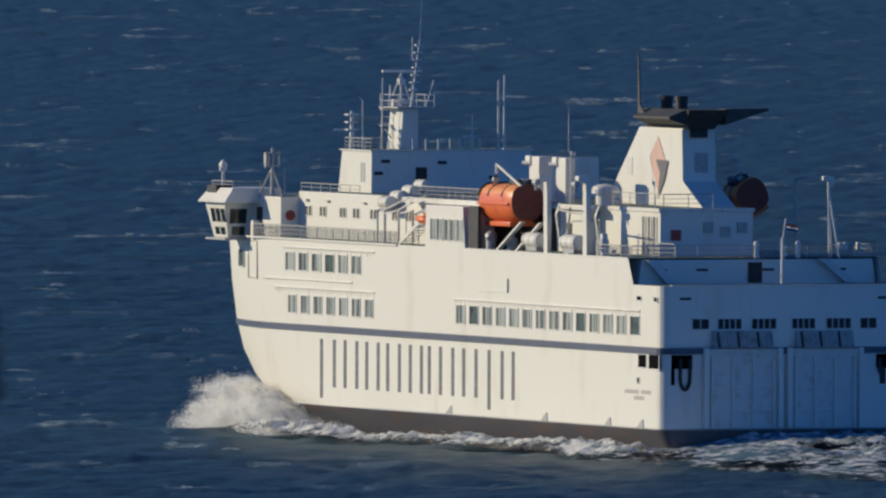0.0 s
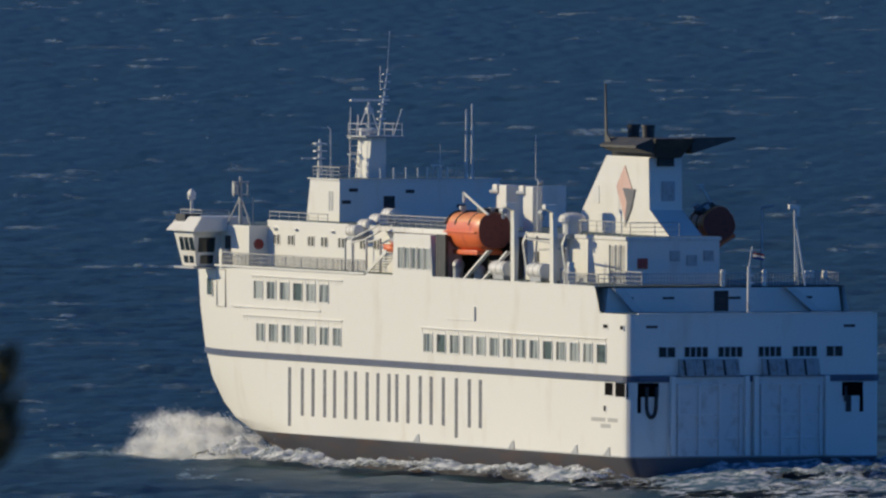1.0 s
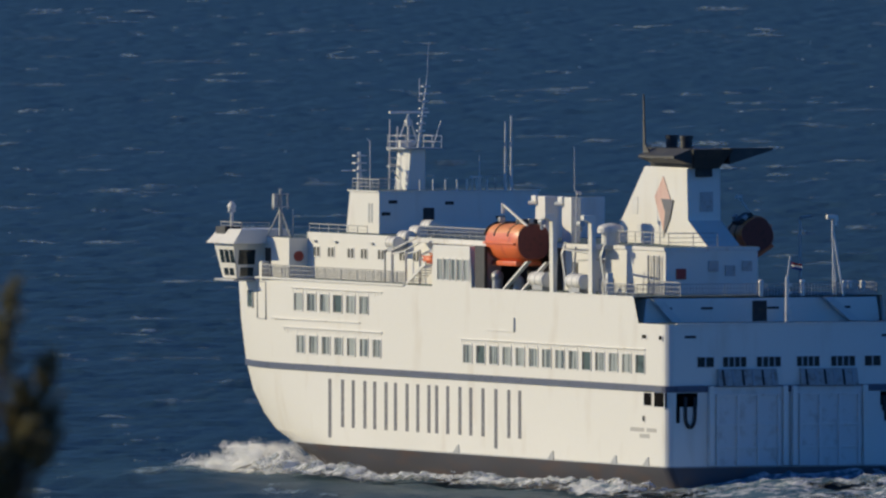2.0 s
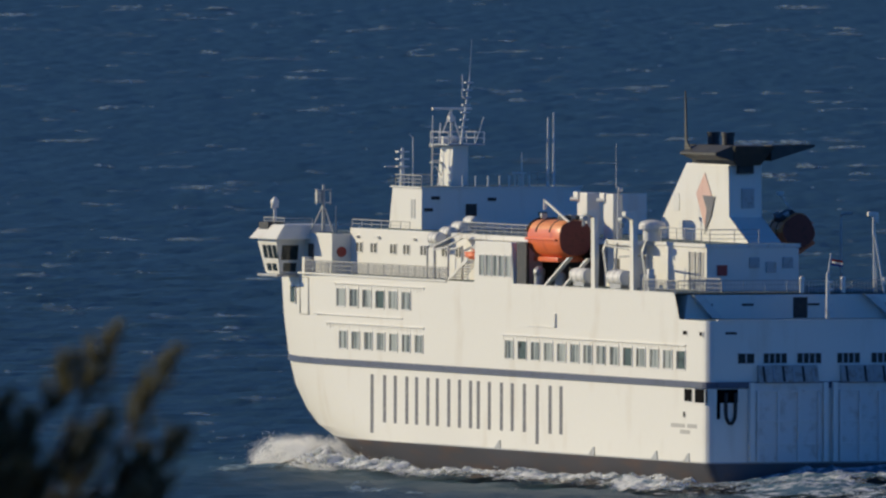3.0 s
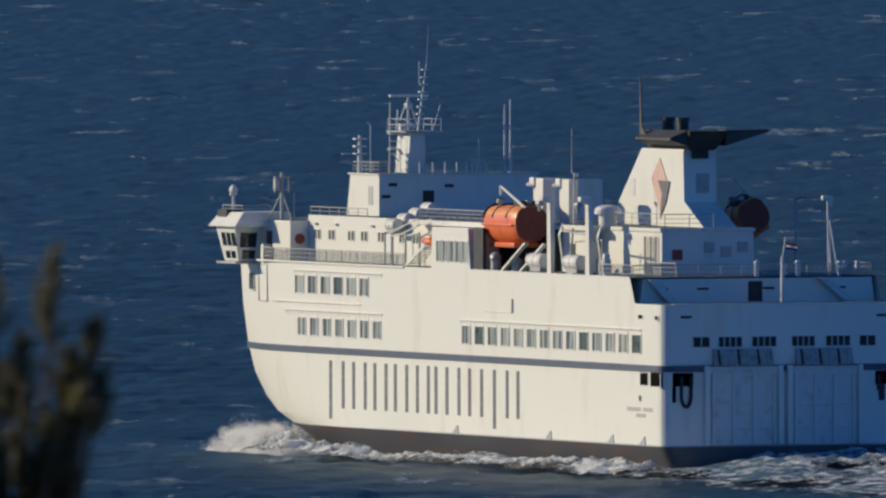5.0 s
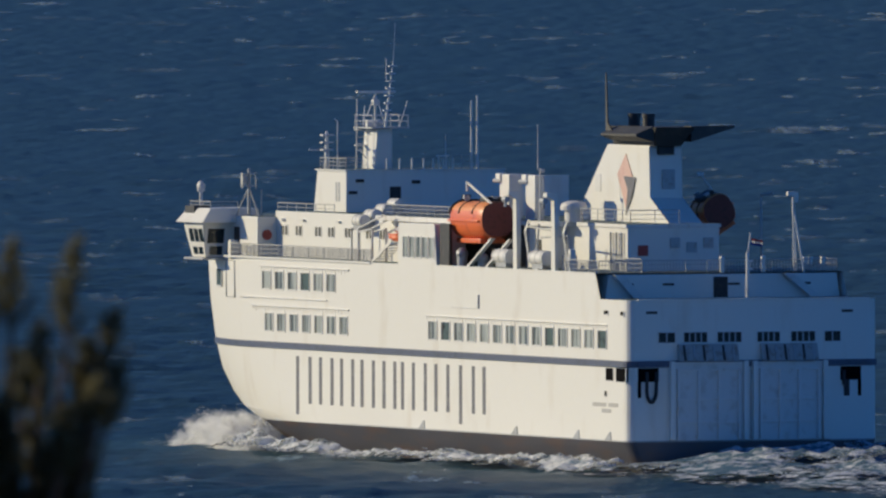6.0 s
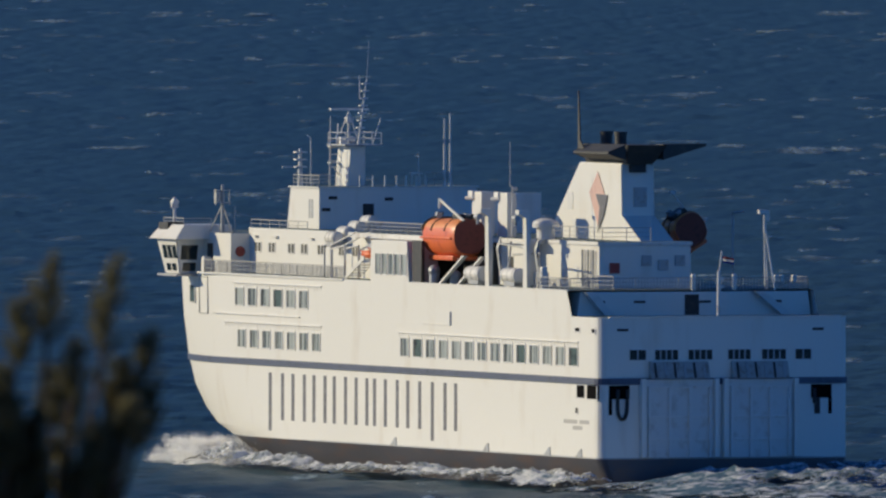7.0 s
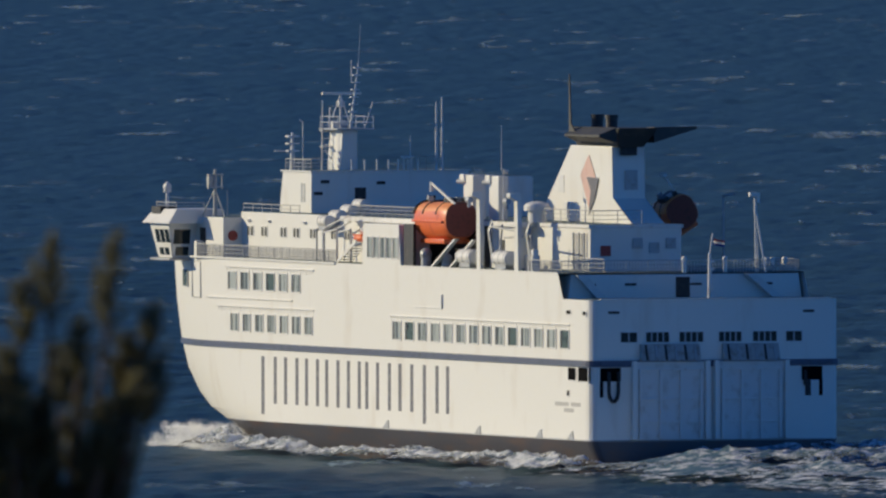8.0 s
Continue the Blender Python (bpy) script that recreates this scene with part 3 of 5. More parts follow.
def bridge_wing(s):
    bm = bmesh.new()
    # cab leans outward to its top; floor shelf below, flared roof above
    lo = [(74.4, 7.6), (77.0, 7.6), (77.0, 9.55), (74.4, 9.55)]
    hi = [(73.9, 7.6), (77.6, 7.6), (77.6, 10.0), (73.9, 10.0)]
    a = [bm.verts.new((x, s * y, 10.9)) for x, y in lo]
    b = [bm.verts.new((x, s * y, 13.32)) for x, y in hi]
    bm.faces.new(a)
    bm.faces.new(b)
    for i in range(4):
        j = (i + 1) % 4
        bm.faces.new((a[i], a[j], b[j], b[i]))
    bmesh.ops.bevel(bm, geom=list(bm.edges), offset=0.05, segments=2, affect="EDGES")
    cab = part("bridge_wing", bm, WHITE, ferry, "white enclosed bridge wing leaning outboard")
    bm = bmesh.new()
    lo = [(72.9, 6.2), (78.0, 6.2), (78.0, 10.4), (72.9, 10.4)]
    hi = [(73.1, 6.2), (77.4, 6.2), (77.4, 9.7), (73.1, 9.7)]
    a = [bm.verts.new((x, s * y, 13.27)) for x, y in lo]
    b = [bm.verts.new((x, s * y, 14.25)) for x, y in hi]
    bm.faces.new(a)
    bm.faces.new(b)
    for i in range(4):
        j = (i + 1) % 4
        bm.faces.new((a[i], a[j], b[j], b[i]))
    bmesh.ops.bevel(bm, geom=list(bm.edges), offset=0.04, segments=2, affect="EDGES")
    part("wing_roof", bm, WHITE, cab)
    bm = bmesh.new()
    box(bm, 74.2, 77.8, s * 7.5, s * 9.85, 10.72, 10.88, 0.03)
    part("wing_floor", bm, STEEL, cab)
    # panes: three tall over two short on the outboard face, one over one on the aft face
    def outer(z):
        return 9.55 + 0.45 * (z - 10.9) / 2.42
    for z0, z1, xs in ((11.95, 12.85, ((76.0, 76.75), (75.1, 75.85), (74.2, 74.95))), (11.1, 11.6, ((75.7, 76.5), (74.7, 75.5)))):
        for x0, x1 in xs:
            bm = bmesh.new()
            prism(bm, [(x0, s * (outer(z0) + 0.015), z0), (x1, s * (outer(z0) + 0.015), z0), (x1, s * (outer(z1) + 0.015), z1), (x0, s * (outer(z1) + 0.015), z1)], (0, -0.05 * s, 0))
            part("pane", bm, GLASS, cab)
    for z0, z1, y0, y1 in ((11.85, 12.85, 8.35, 9.55), (11.05, 11.65, 8.4, 9.35)):
        bm = bmesh.new()
        xa = lambda z: 74.4 - 0.5 * (z - 10.9) / 2.42 - 0.015
        prism(bm, [(xa(z0), s * y0, z0), (xa(z0), s * y1, z0), (xa(z1), s * y1, z1), (xa(z1), s * y0, z1)], (0.05, 0, 0))
        part("pane", bm, GLASS, cab)
    bm = bmesh.new()
    box(bm, 75.6, 77.3, s * 8.8, s * 9.95, 13.7, 14.4, 0.03)
    part("searchlight_box", bm, DARK, cab)
    bm = bmesh.new()
    rod(bm, (76.6, s * 9.05, 14.0), (76.6, s * 9.05, 15.4), 0.15, 0.11)
    rod(bm, (76.35, s * 9.05, 15.75), (76.85, s * 9.05, 15.75), 0.22, seg=14)
    box(bm, 76.5, 76.7, s * 9.05 - 0.25, s * 9.05 + 0.25, 15.35, 15.8, 0.04)
    ball(bm, (76.6, s * 9.05, 15.85), 0.2, squash=(1, 1, 1.3))
    part("searchlight", bm, WHITE_OLD, cab, "grey searchlight on a post")


for s in (1, -1):
    bridge_wing(s)
bm = bmesh.new()
box(bm, 72.3, 73.3, 7.85, 7.93, 11.05, 13.0, 0.02)
door = part("side_door", bm, DARK, ferry, "open dark doorway in the wheelhouse side")
bm = bmesh.new()
box(bm, 72.5, 73.0, 7.9, 8.5, 11.05, 12.1, 0.05)
part("locker", bm, WHITE, ferry)
railing([(77.2, 9.6), (73.4, 9.6), (73.4, 7.6)], 14.25, 0.45, ferry, bars=2)
railing([(69.0, 6.4), (58.5, 6.4)], 14.15, 0.55, ferry, bars=2)
railing([(72.3, 8.55), (46.3, 8.55)], 11.05, 0.85, ferry, posts=1.4, mesh=STEEL)

# monkey island, mast and aerials
top = block("upper_deckhouse", 59.4, 65.4, -6.4, 5.2, 14.15, 17.0, lean_front=0.7)
bm = bmesh.new()
box(bm, 59.3, 64.9, -6.5, 5.3, 16.96, 17.06, 0.02)
bm.normal_update()
for f in bm.faces:
    f.material_index = 1 if abs(f.normal.z) > 0.9 else 0
part("roof_edge", bm, [WHITE, DECK], ferry)
railing([(59.6, 5.1), (64.4, 5.1), (64.4, 2.5)], 17.06, 0.75, ferry, posts=1.1)
railing([(59.6, 5.1), (59.6, 3.9)], 17.06, 0.75, ferry, posts=0.6)
for y in (2.15, 1.2, 0.3, -0.55, -1.25, -2.0, -2.7):
    bm = bmesh.new()
    rod(bm, (59.6, y, 17.0), (59.6, y, 17.8), 0.06, seg=6)
    part("stanchion", bm, WHITE, ferry)
for x0, x1 in ((60.5, 60.8), (61.0, 61.3)):
    bm = bmesh.new()
    box(bm, x0, x1, 5.17, 5.22, 14.9, 16.2, 0.01)
    part("louvre", bm, STEEL, ferry)
bm = bmesh.new()
box(bm, 59.34, 59.42, 1.2, 2.0, 14.4, 15.9, 0.02)
part("door", bm, DARK, ferry, "dark doorway in the shaded house wall")
for y, z in ((0.1, 16.2), (4.2, 16.3), (-3.6, 15.2), (4.7, 15.5)):
    bm = bmesh.new()
    box(bm, 59.3, 59.42, y - 0.3, y + 0.3, z - 0.1, z + 0.12, 0.02)
    part("wall_lamp", bm, DARK, ferry)


def mast():
    bm = bmesh.new()
    a = [(61.95, 0.8), (64.5, 0.8), (64.5, 2.05), (61.95, 2.05)]
    b = [(61.65, 0.9), (64.0, 0.9), (64.0, 2.0), (61.65, 2.0)]
    va = [bm.verts.new((*p, 17.0)) for p in a]
    vb = [bm.verts.new((*p, 19.8)) for p in b]
    bm.faces.new(va)
    bm.faces.new(vb)
    for i in range(4):
        j = (i + 1) % 4
        bm.faces.new((va[i], va[j], vb[j], vb[i]))
    bmesh.ops.bevel(bm, geom=list(bm.edges), offset=0.05, segments=2, affect="EDGES")
    m = part("mast_tower", bm, WHITE, ferry, "white tapered radar mast")
    bm = bmesh.new()
    box(bm, 61.2, 64.6, -0.2, 2.6, 19.8, 19.9, 0.02)
    part("mast_platform", bm, STEEL, m)
    bm = bmesh.new()
    for x, y in ((61.3, -0.1), (64.5, -0.1), (64.5, 2.5), (61.3, 2.5), (63, -0.1), (63, 2.5)):
        rod(bm, (x, y, 19.9), (x, y, 20.75), 0.03, seg=5)
    for z in (20.3, 20.7):
        for p, q in (((61.3, -0.1), (64.5, -0.1)), ((64.5, -0.1), (64.5, 2.5)), ((64.5, 2.5), (61.3, 2.5)), ((61.3, 2.5), (61.3, -0.1))):
            rod(bm, (*p, z), (*q, z), 0.026, seg=5)
    part("platform_rail", bm, WHITE_OLD, m)
    bm = bmesh.new()
    rod(bm, (63.6, 1.38, 19.9), (63.6, 1.38, 22.2), 0.11, 0.08)
    box(bm, 63.35, 63.85, 1.15, 1.6, 21.35, 21.75, 0.05)
    rod(bm, (63.6, 0.75, 20.3), (63.6, 1.3, 21.9), 0.05, seg=6)
    rod(bm, (63.6, 2.0, 20.6), (63.6, 1.45, 22.0), 0.05, seg=6)
    part("radar_post", bm, WHITE_OLD, m)
    bm = bmesh.new()
    box(bm, 63.45, 63.75, -0.08, 2.75, 22.18, 22.34, 0.04)
    part("radar_scanner", bm, WHITE, m, "white radar scanner bar")
    bm = bmesh.new()
    rod(bm, (61.5, 1.5, 19.9), (61.5, 0.9, 24.4), 0.11, 0.04)
    rod(bm, (61.5, 1.42, 23.0), (61.5, 1.42, 24.6), 0.03, seg=5)
    rod(bm, (61.5, 1.42, 23.1), (61.5, 1.1, 23.0), 0.03, seg=5)
    for k in range(7):
        z = 21 + 0.5 * k
        box(bm, 61.35, 61.65, 1.08 - 0.066 * k, 1.62 - 0.066 * k, z, z + 0.09)
    rod(bm, (61.5, 0.9, 24.4), (61.5, 0.75, 27.0), 0.018, 0.01, seg=5)
    rod(bm, (61.4, 0.5, 19.9), (61.4, -0.1, 21.7), 0.035)
    part("aerial_mast", bm, WHITE_OLD, m)
    bm = bmesh.new()
    rod(bm, (63.9, 2.65, 17.0), (63.9, 2.6, 21.8), 0.06, 0.04)
    rod(bm, (63.5, 1.6, 17.0), (63.9, 2.4, 18.4), 0.05, 0.05)
    rod(bm, (63.9, 2.1, 19.9), (63.9, 2.05, 21.3), 0.06, 0.05)
    for k in range(5):
        rod(bm, (63.9, 2.62, 18.3 + 0.45 * k), (63.9, 2.0, 18.3 + 0.45 * k), 0.03, seg=5)
    for k in range(2):
        box(bm, 63.5, 64.1, 2.0, 2.75, 18.6 + 1.1 * k, 18.66 + 1.1 * k)
    part("mast_ladder", bm, WHITE_OLD, m)
    bm = bmesh.new()
    ball(bm, (62.4, 1.6, 20.2), 0.3, squash=(1, 1, 0.8))
    box(bm, 62.5, 62.9, 1.9, 2.4, 19.9, 20.4, 0.05)
    part("radome", bm, WHITE_OLD, m)
    bm = bmesh.new()
    rod(bm, (64.2, 4.7, 17.0), (64.2, 4.7, 19.6), 0.22, 0.1)
    for k in range(3):
        box(bm, 63.9, 64.5, 4.3, 5.1, 18.3 + 0.5 * k, 18.4 + 0.5 * k)
    rod(bm, (64.2, 5.2, 18.35), (64.2, 6.0, 18.35), 0.05)
    part("signal_post", bm, WHITE_OLD, ferry)
    bm = bmesh.new()
    rod(bm, (64.0, 4.0, 17.0), (64.0, 4.0, 20.3), 0.06, 0.04)
    rod(bm, (64.0, 4.0, 20.3), (64.0, 4.25, 20.5), 0.04, 0.03, seg=6)
    part("whip_aerial", bm, WHITE_OLD, ferry)


mast()
for y, z in ((-4.06, 21.7), (-4.48, 22.05)):
    bm = bmesh.new()
    rod(bm, (59.6, y, 17.0), (59.6, y, z), 0.11, 0.06)
    part("whip_aerial", bm, WHITE_OLD, ferry, "tall white whip aerial")
railing([(59.6, -2.7), (59.6, -4.6)], 17.05, 0.95, ferry, posts=0.6, bars=2)
bm = bmesh.new()
for y in (-1.7, -2.3):
    rod(bm, (59.7, y, 17.0), (59.7, y, 17.9), 0.04)
rod(bm, (59.7, -2.2, 17.0), (59.7, -2.2, 19.4), 0.05, 0.03)
box(bm, 59.5, 59.9, -2.4, -1.6, 17.9, 18.0)
part("aerial_frame", bm, WHITE_OLD, ferry)
# forward light post beside the wing
bm = bmesh.new()
rod(bm, (71.8, 7.4, 13.75), (71.8, 7.4, 17.0), 0.16, 0.11)
for dx, dy in ((0.9, 0.6), (0.2, -0.75), (-1.1, -0.3)):
    rod(bm, (71.8 + dx, 7.4 + dy, 13.75), (71.8, 7.4, 15.7), 0.05)
for z in (15.75, 16.6):
    box(bm, 71.6, 72.0, 6.85, 7.95, z, z + 0.07)
for y in (6.9, 7.9):
    rod(bm, (71.8, y, 15.6), (71.8, y, 16.7), 0.05)
box(bm, 71.6, 72.0, 7.62, 7.95, 15.85, 16.55, 0.04)
part("light_post", bm, RAIL, ferry, "grey-white signal light post with small platforms")
bm = bmesh.new()
rod(bm, (71.2, 6.75, 13.75), (71.2, 6.75, 15.6), 0.06)
part("aerial_pole", bm, RAIL, ferry)

# upper deck slab, its bulwark and the recess beneath
bm = bmesh.new()
box(bm, 30.0, 48.0, -7.6, 7.6, 13.85, 14.2, 0.04)
box(bm, 21.0, 29.98, -5.5, 5.5, 13.85, 14.19, 0.04)
box(bm, 11.5, 21.0, -2.7, 4.1, 13.9, 14.16, 0.04)
bm.normal_update()
for f in bm.faces:
    f.material_index = 1 if abs(f.normal.z) > 0.9 and f.calc_center_median().z > 14.05 else 0
part("upper_deck", bm, [WHITE_OLD, DECK], ferry)
railing([(46.5, 7.4), (30.0, 7.4)], 14.2, 0.75, ferry, posts=1.2, mesh=STEEL)
# the recess lies in shade: this wall has that darkness as its colour
block("inner_house", 26.6, 43.0, -5.6, 5.6, 11.0, 13.86, mat=DARK, label="boat recess inner wall, its shade put into the colour")
block("winch_house", 22.0, 26.6, -5.6, 5.2, 11.0, 13.86)
# window tower flush with the side
bm = bmesh.new()
prism(bm, [(34.1, HALF - 2.2, 11.0), (41.15, HALF - 2.2, 11.0), (41.0, HALF - 2.2, 13.82), (34.5, HALF - 2.2, 13.82)], (0, 2.2, 0), bevel=0.05)
part("side_tower", bm, WHITE, ferry)
for i in range(5):
    side_window(39.2 - 1.17 * i, 40.1 - 1.17 * i, 11.55, 12.9, HALF, CURTAIN, bars=0)
# wide dark panel across the forward end of the recess
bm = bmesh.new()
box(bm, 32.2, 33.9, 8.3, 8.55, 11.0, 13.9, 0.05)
part("recess_dark_panel", bm, DARK, ferry)


def canister(x, y, z, r=0.42, length=1.7, mat=None):
    bm = bmesh.new()
    rod(bm, (x - length / 2, y, z), (x + length / 2, y, z), r, seg=16)
    bmesh.ops.bevel(bm, geom=[e for e in bm.edges if len(e.link_faces) == 2 and any(len(f.verts) > 4 for f in e.link_faces)], offset=0.09, segments=2, affect="EDGES")
    c = part("raft_canister", bm, mat or WHITE, ferry, "white life-raft canister on a rack")
    for dx in (-0.35, 0.0, 0.35):
        bm = bmesh.new()
        rod(bm, (x + dx * length - 0.04, y, z), (x + dx * length + 0.04, y, z), r + 0.015, seg=16)
        part("band", bm, STEEL, c)
    bm = bmesh.new()
    box(bm, x - length * 0.35, x + length * 0.35, y - 0.3, y + 0.3, z - r - 0.2, z - r + 0.1)
    part("cradle", bm, STEEL, c)
    return c


for k in range(4):
    canister(51.6, 7.2 - 0.86 * k, 13.75 + 0.36 * k)
bm = bmesh.new()
for x in (50.9, 52.3):
    rod(bm, (x, 7.7, 13.1), (x, 3.9, 14.75), 0.09)
    rod(bm, (x, 7.6, 11.0), (x, 7.6, 13.2), 0.07)
part("raft_rack", bm, STEEL, ferry, "sloping steel rack for the raft canisters")
bm = bmesh.new()
for y in (8.3, 7.3):
    rod(bm, (49.3, y, 11.0), (49.3, y, 13.3), 0.09)
    rod(bm, (46.8, y, 11.0), (46.8, y, 13.3), 0.09)
    rod(bm, (49.3, y, 13.3), (44.5, y, 14.3), 0.06)
    rod(bm, (49.6, y, 13.0), (46.8, y, 13.3), 0.06)
part("pipe_frame", bm, WHITE_OLD, ferry)
bm = bmesh.new()
for k in range(8):
    box(bm, 46.5 - 0.45 * k, 46.9 - 0.45 * k, 7.3, 8.4, 11.05 + 0.19 * k, 11.12 + 0.19 * k)
prism(bm, [(47.0, 8.4, 11.0), (42.9, 8.4, 12.7), (42.9, 8.4, 12.45), (46.4, 8.4, 11.0)], (0, 0.06, 0))
part("deck_stair", bm, WHITE, ferry, "short white deck stair")
bm = bmesh.new()
ball(bm, (44.4, 7.4, 12.75), 0.55, squash=(2.1, 0.9, 0.55))
box(bm, 43.6, 45.2, 7.0, 7.8, 12.9, 13.0, 0.03)
part("rescue_boat", bm, ORANGE, ferry, "small orange-red rescue boat on its chocks")
bm = bmesh.new()
rod(bm, (44.4, 7.2, 13.0), (44.4, 6.6, 14.0), 0.5, 0.15, seg=8)
part("boat_cover", bm, WHITE_OLD, ferry)


def lifeboat(s):
    """Enclosed lifeboat: deep rounded hull, rubbing rim, canopy with straps, keel and hooks."""
    x0, x1, cy = (27.4, 33.9, 6.95) if s > 0 else (19.6, 22.9, -6.0)
    bm = bmesh.new()
    rings = []
    n = 30
    for u in np.linspace(0, 1, 19):
        x = x0 + (x1 - x0) * u
        e = abs(2 * u - 1)
        k = (1 - e ** 5 * 0.45) if u > 0.5 else (1 - e ** 9 * 0.10)
        ring = []
        for i in range(n):
            a = 2 * math.pi * i / n
            c, sn = math.cos(a), math.sin(a)
            w = 1.28 * k * (abs(c) ** 0.75) * (1 if c > 0 else -1)
            h = (1.22 if sn > 0 else 1.35) * k * (abs(sn) ** 0.8) * (1 if sn > 0 else -1)
            ring.append(bm.verts.new((x, cy + w, 14.2 + h + (0.10 * e * e))))
        rings.append(ring)
    for a, b in zip(rings, rings[1:]):
        for i in range(n):
            j = (i + 1) % n
            f = bm.faces.new((a[i], a[j], b[j], b[i]))
            f.material_index = 1 if 2 <= i <= 12 else 0
    # the end caps carry their shade as a darker red
    for r in (rings[0], rings[-1]):
        bm.faces.new(r).material_index = 2
    boat = part("lifeboat", bm, [ORANGE, ORANGE_PALE, MAROON], ferry, "orange enclosed lifeboat hanging in its davits")
    for x in ((x0 + 1.5, x0 + 3.9, x0 + 5.6) if s > 0 else (x0 + 1.0, x0 + 2.2)):
        bm = bmesh.new()
        pts = [(cy + 1.30 * math.cos(a) , 14.22 + 1.25 * (abs(math.sin(a)) ** 0.85)) for a in np.linspace(0.25, math.pi - 0.25, 13)]
        for (ya, za), (yb, zb) in zip(pts, pts[1:]):
            rod(bm, (x, ya, za), (x, yb, zb), 0.09, seg=6)
        part("strap", bm, DARK, boat)
    bm = bmesh.new()
    box(bm, x0 + 0.3, x1 - 0.8, cy - 1.36, cy + 1.36, 14.05, 14.2, 0.04)
    part("rubbing_rim", bm, ORANGE, boat)
    bm = bmesh.new()
    box(bm, x0 + 0.8, x1 - 1.4, cy - 0.9, cy + 0.95, 12.62, 12.95, 0.08)
    part("keel_shoe", bm, ORANGE, boat)
    bm = bmesh.new()
    box(bm, x0 + 0.4, x0 + 1.8, cy - 0.6, cy + 0.6, 15.3, 15.75, 0.12)
    part("cockpit_hood", bm, DARK, boat)
    for x in (x0 + 0.4, x1 - 1.0):
        bm = bmesh.new()
        box(bm, x, x + 0.3, cy - 0.2, cy + 0.2, 15.2, 15.8, 0.04)
        part("lifting_hook", bm, STEEL, boat)
    return boat


lifeboat(1)
far_boat = lifeboat(-1)
# the starboard boat is turned out and hangs heeled in its falls
far_boat.matrix_local = Matrix.Translation((0, -6.0, 14.75)) @ pose(0, 0, 0, -32, 0, 0) @ Matrix.Scale(0.93, 4) @ Matrix.Translation((0.08 * 21.3, 6.0, -14.2))
bm = bmesh.new()
rod(bm, (21.0, -6.3, 11.0), (21.0, -6.1, 15.9), 0.10)
rod(bm, (21.0, -6.1, 15.9), (20.8, -5.1, 17.2), 0.07)
box(bm, 20.6, 21.0, -5.25, -4.85, 17.15, 17.4, 0.05)
part("starboard_davit", bm, WHITE_OLD, ferry, "white davit post with a lamp at its head")


def davit(x, s):
    bm = bmesh.new()
    prism(bm, [(x - 0.3, s * 7.85, 11.0), (x - 0.3, s * 8.15, 11.0), (x - 0.3, s * 8.12, 15.75), (x - 0.3, s * 8.7, 15.95), (x - 0.3, s * 8.7, 16.25),
               (x - 0.3, s * 7.9, 16.25), (x - 0.3, s * 7.86, 15.3), (x - 0.3, s * 7.8, 13.2)], (0.6, 0, 0), bevel=0.04)
    d = part("davit", bm, WHITE, ferry, "white lifeboat davit arm")
    bm = bmesh.new()
    rod(bm, (x, s * 8.8, 15.9), (x, s * 8.8, 15.2), 0.12)
    rod(bm, (x - 0.3, s * 8.8, 15.7), (x + 0.3, s * 8.8, 15.7), 0.2)
    part("sheave", bm, STEEL, d)
    bm = bmesh.new()
    prism(bm, [(x - 1.6, s * 7.5, 11.6), (x - 1.6, s * 7.7, 11.6), (x - 1.0, s * 7.75, 13.6), (x - 1.0, s * 7.5, 14.4), (x - 0.7, s * 7.4, 14.4), (x - 0.8, s * 7.5, 13.2)], (0.35, 0, 0), bevel=0.03)
    part("davit_strut", bm, STEEL, d)


for x in (21.4, 14.6):
    davit(x, 1)
for x in (23.5, 17.0):
    canister(x, 8.0, 11.85, 0.5, 2.6, WHITE_OLD)
bm = bmesh.new()
for x in (29.5, 26.2):
    prism(bm, [(x, 8.4, 11.05), (x - 0.3, 8.4, 11.05), (x - 3.6, 8.0, 13.0), (x - 3.3, 8.0, 13.0)], (0, -0.3, 0))
part("launching_skids", bm, WHITE_OLD, ferry)
bm = bmesh.new()
box(bm, 23.9, 24.8, 5.16, 5.24, 11.05, 12.95, 0.02)
part("door", bm, DARK, ferry, "dark doorway beside the boat winch")
for x, y, w, h in ((19.9, 6.9, 0.7, 1.3), (18.6, 7.4, 0.5, 0.9), (13.6, 7.2, 0.8, 1.1), (12.6, 7.5, 0.4, 1.5)):
    bm = bmesh.new()
    box(bm, x, x + w, y - w / 2, y + w / 2, 11.0, 11.0 + h, 0.05)
    box(bm, x + w * 0.2, x + w * 0.8, y + w / 2 - 0.02, y + w / 2 + 0.04, 11.3, 11.0 + h * 0.8, 0.01)
    part("deck_locker", bm, RAIL if w > 0.6 else WHITE_OLD, ferry, "small painted steel deck locker")
for x0, z0, x1, z1 in ((19.0, 11.0, 18.4, 14.1), (18.0, 13.2, 13.2, 13.4), (13.2, 11.0, 13.2, 13.4), (20.4, 13.9, 16.0, 13.7)):
    bm = bmesh.new()
    rod(bm, (x0, 7.6, z0), (x1, 7.6, z1), 0.07, seg=7)
    part("pipe", bm, RAIL, ferry)
for x, y, z in ((31.2, 8.0, 11.9), (28.5, 7.6, 11.6), (19.4, 7.3, 12.0)):
    bm = bmesh.new()
    rod(bm, (x, y, 11.0), (x, y, z), 0.35, seg=12)
    ball(bm, (x, y, z), 0.42)
    part("winch", bm, STEEL, ferry, "grey boat winch")
bm = bmesh.new()
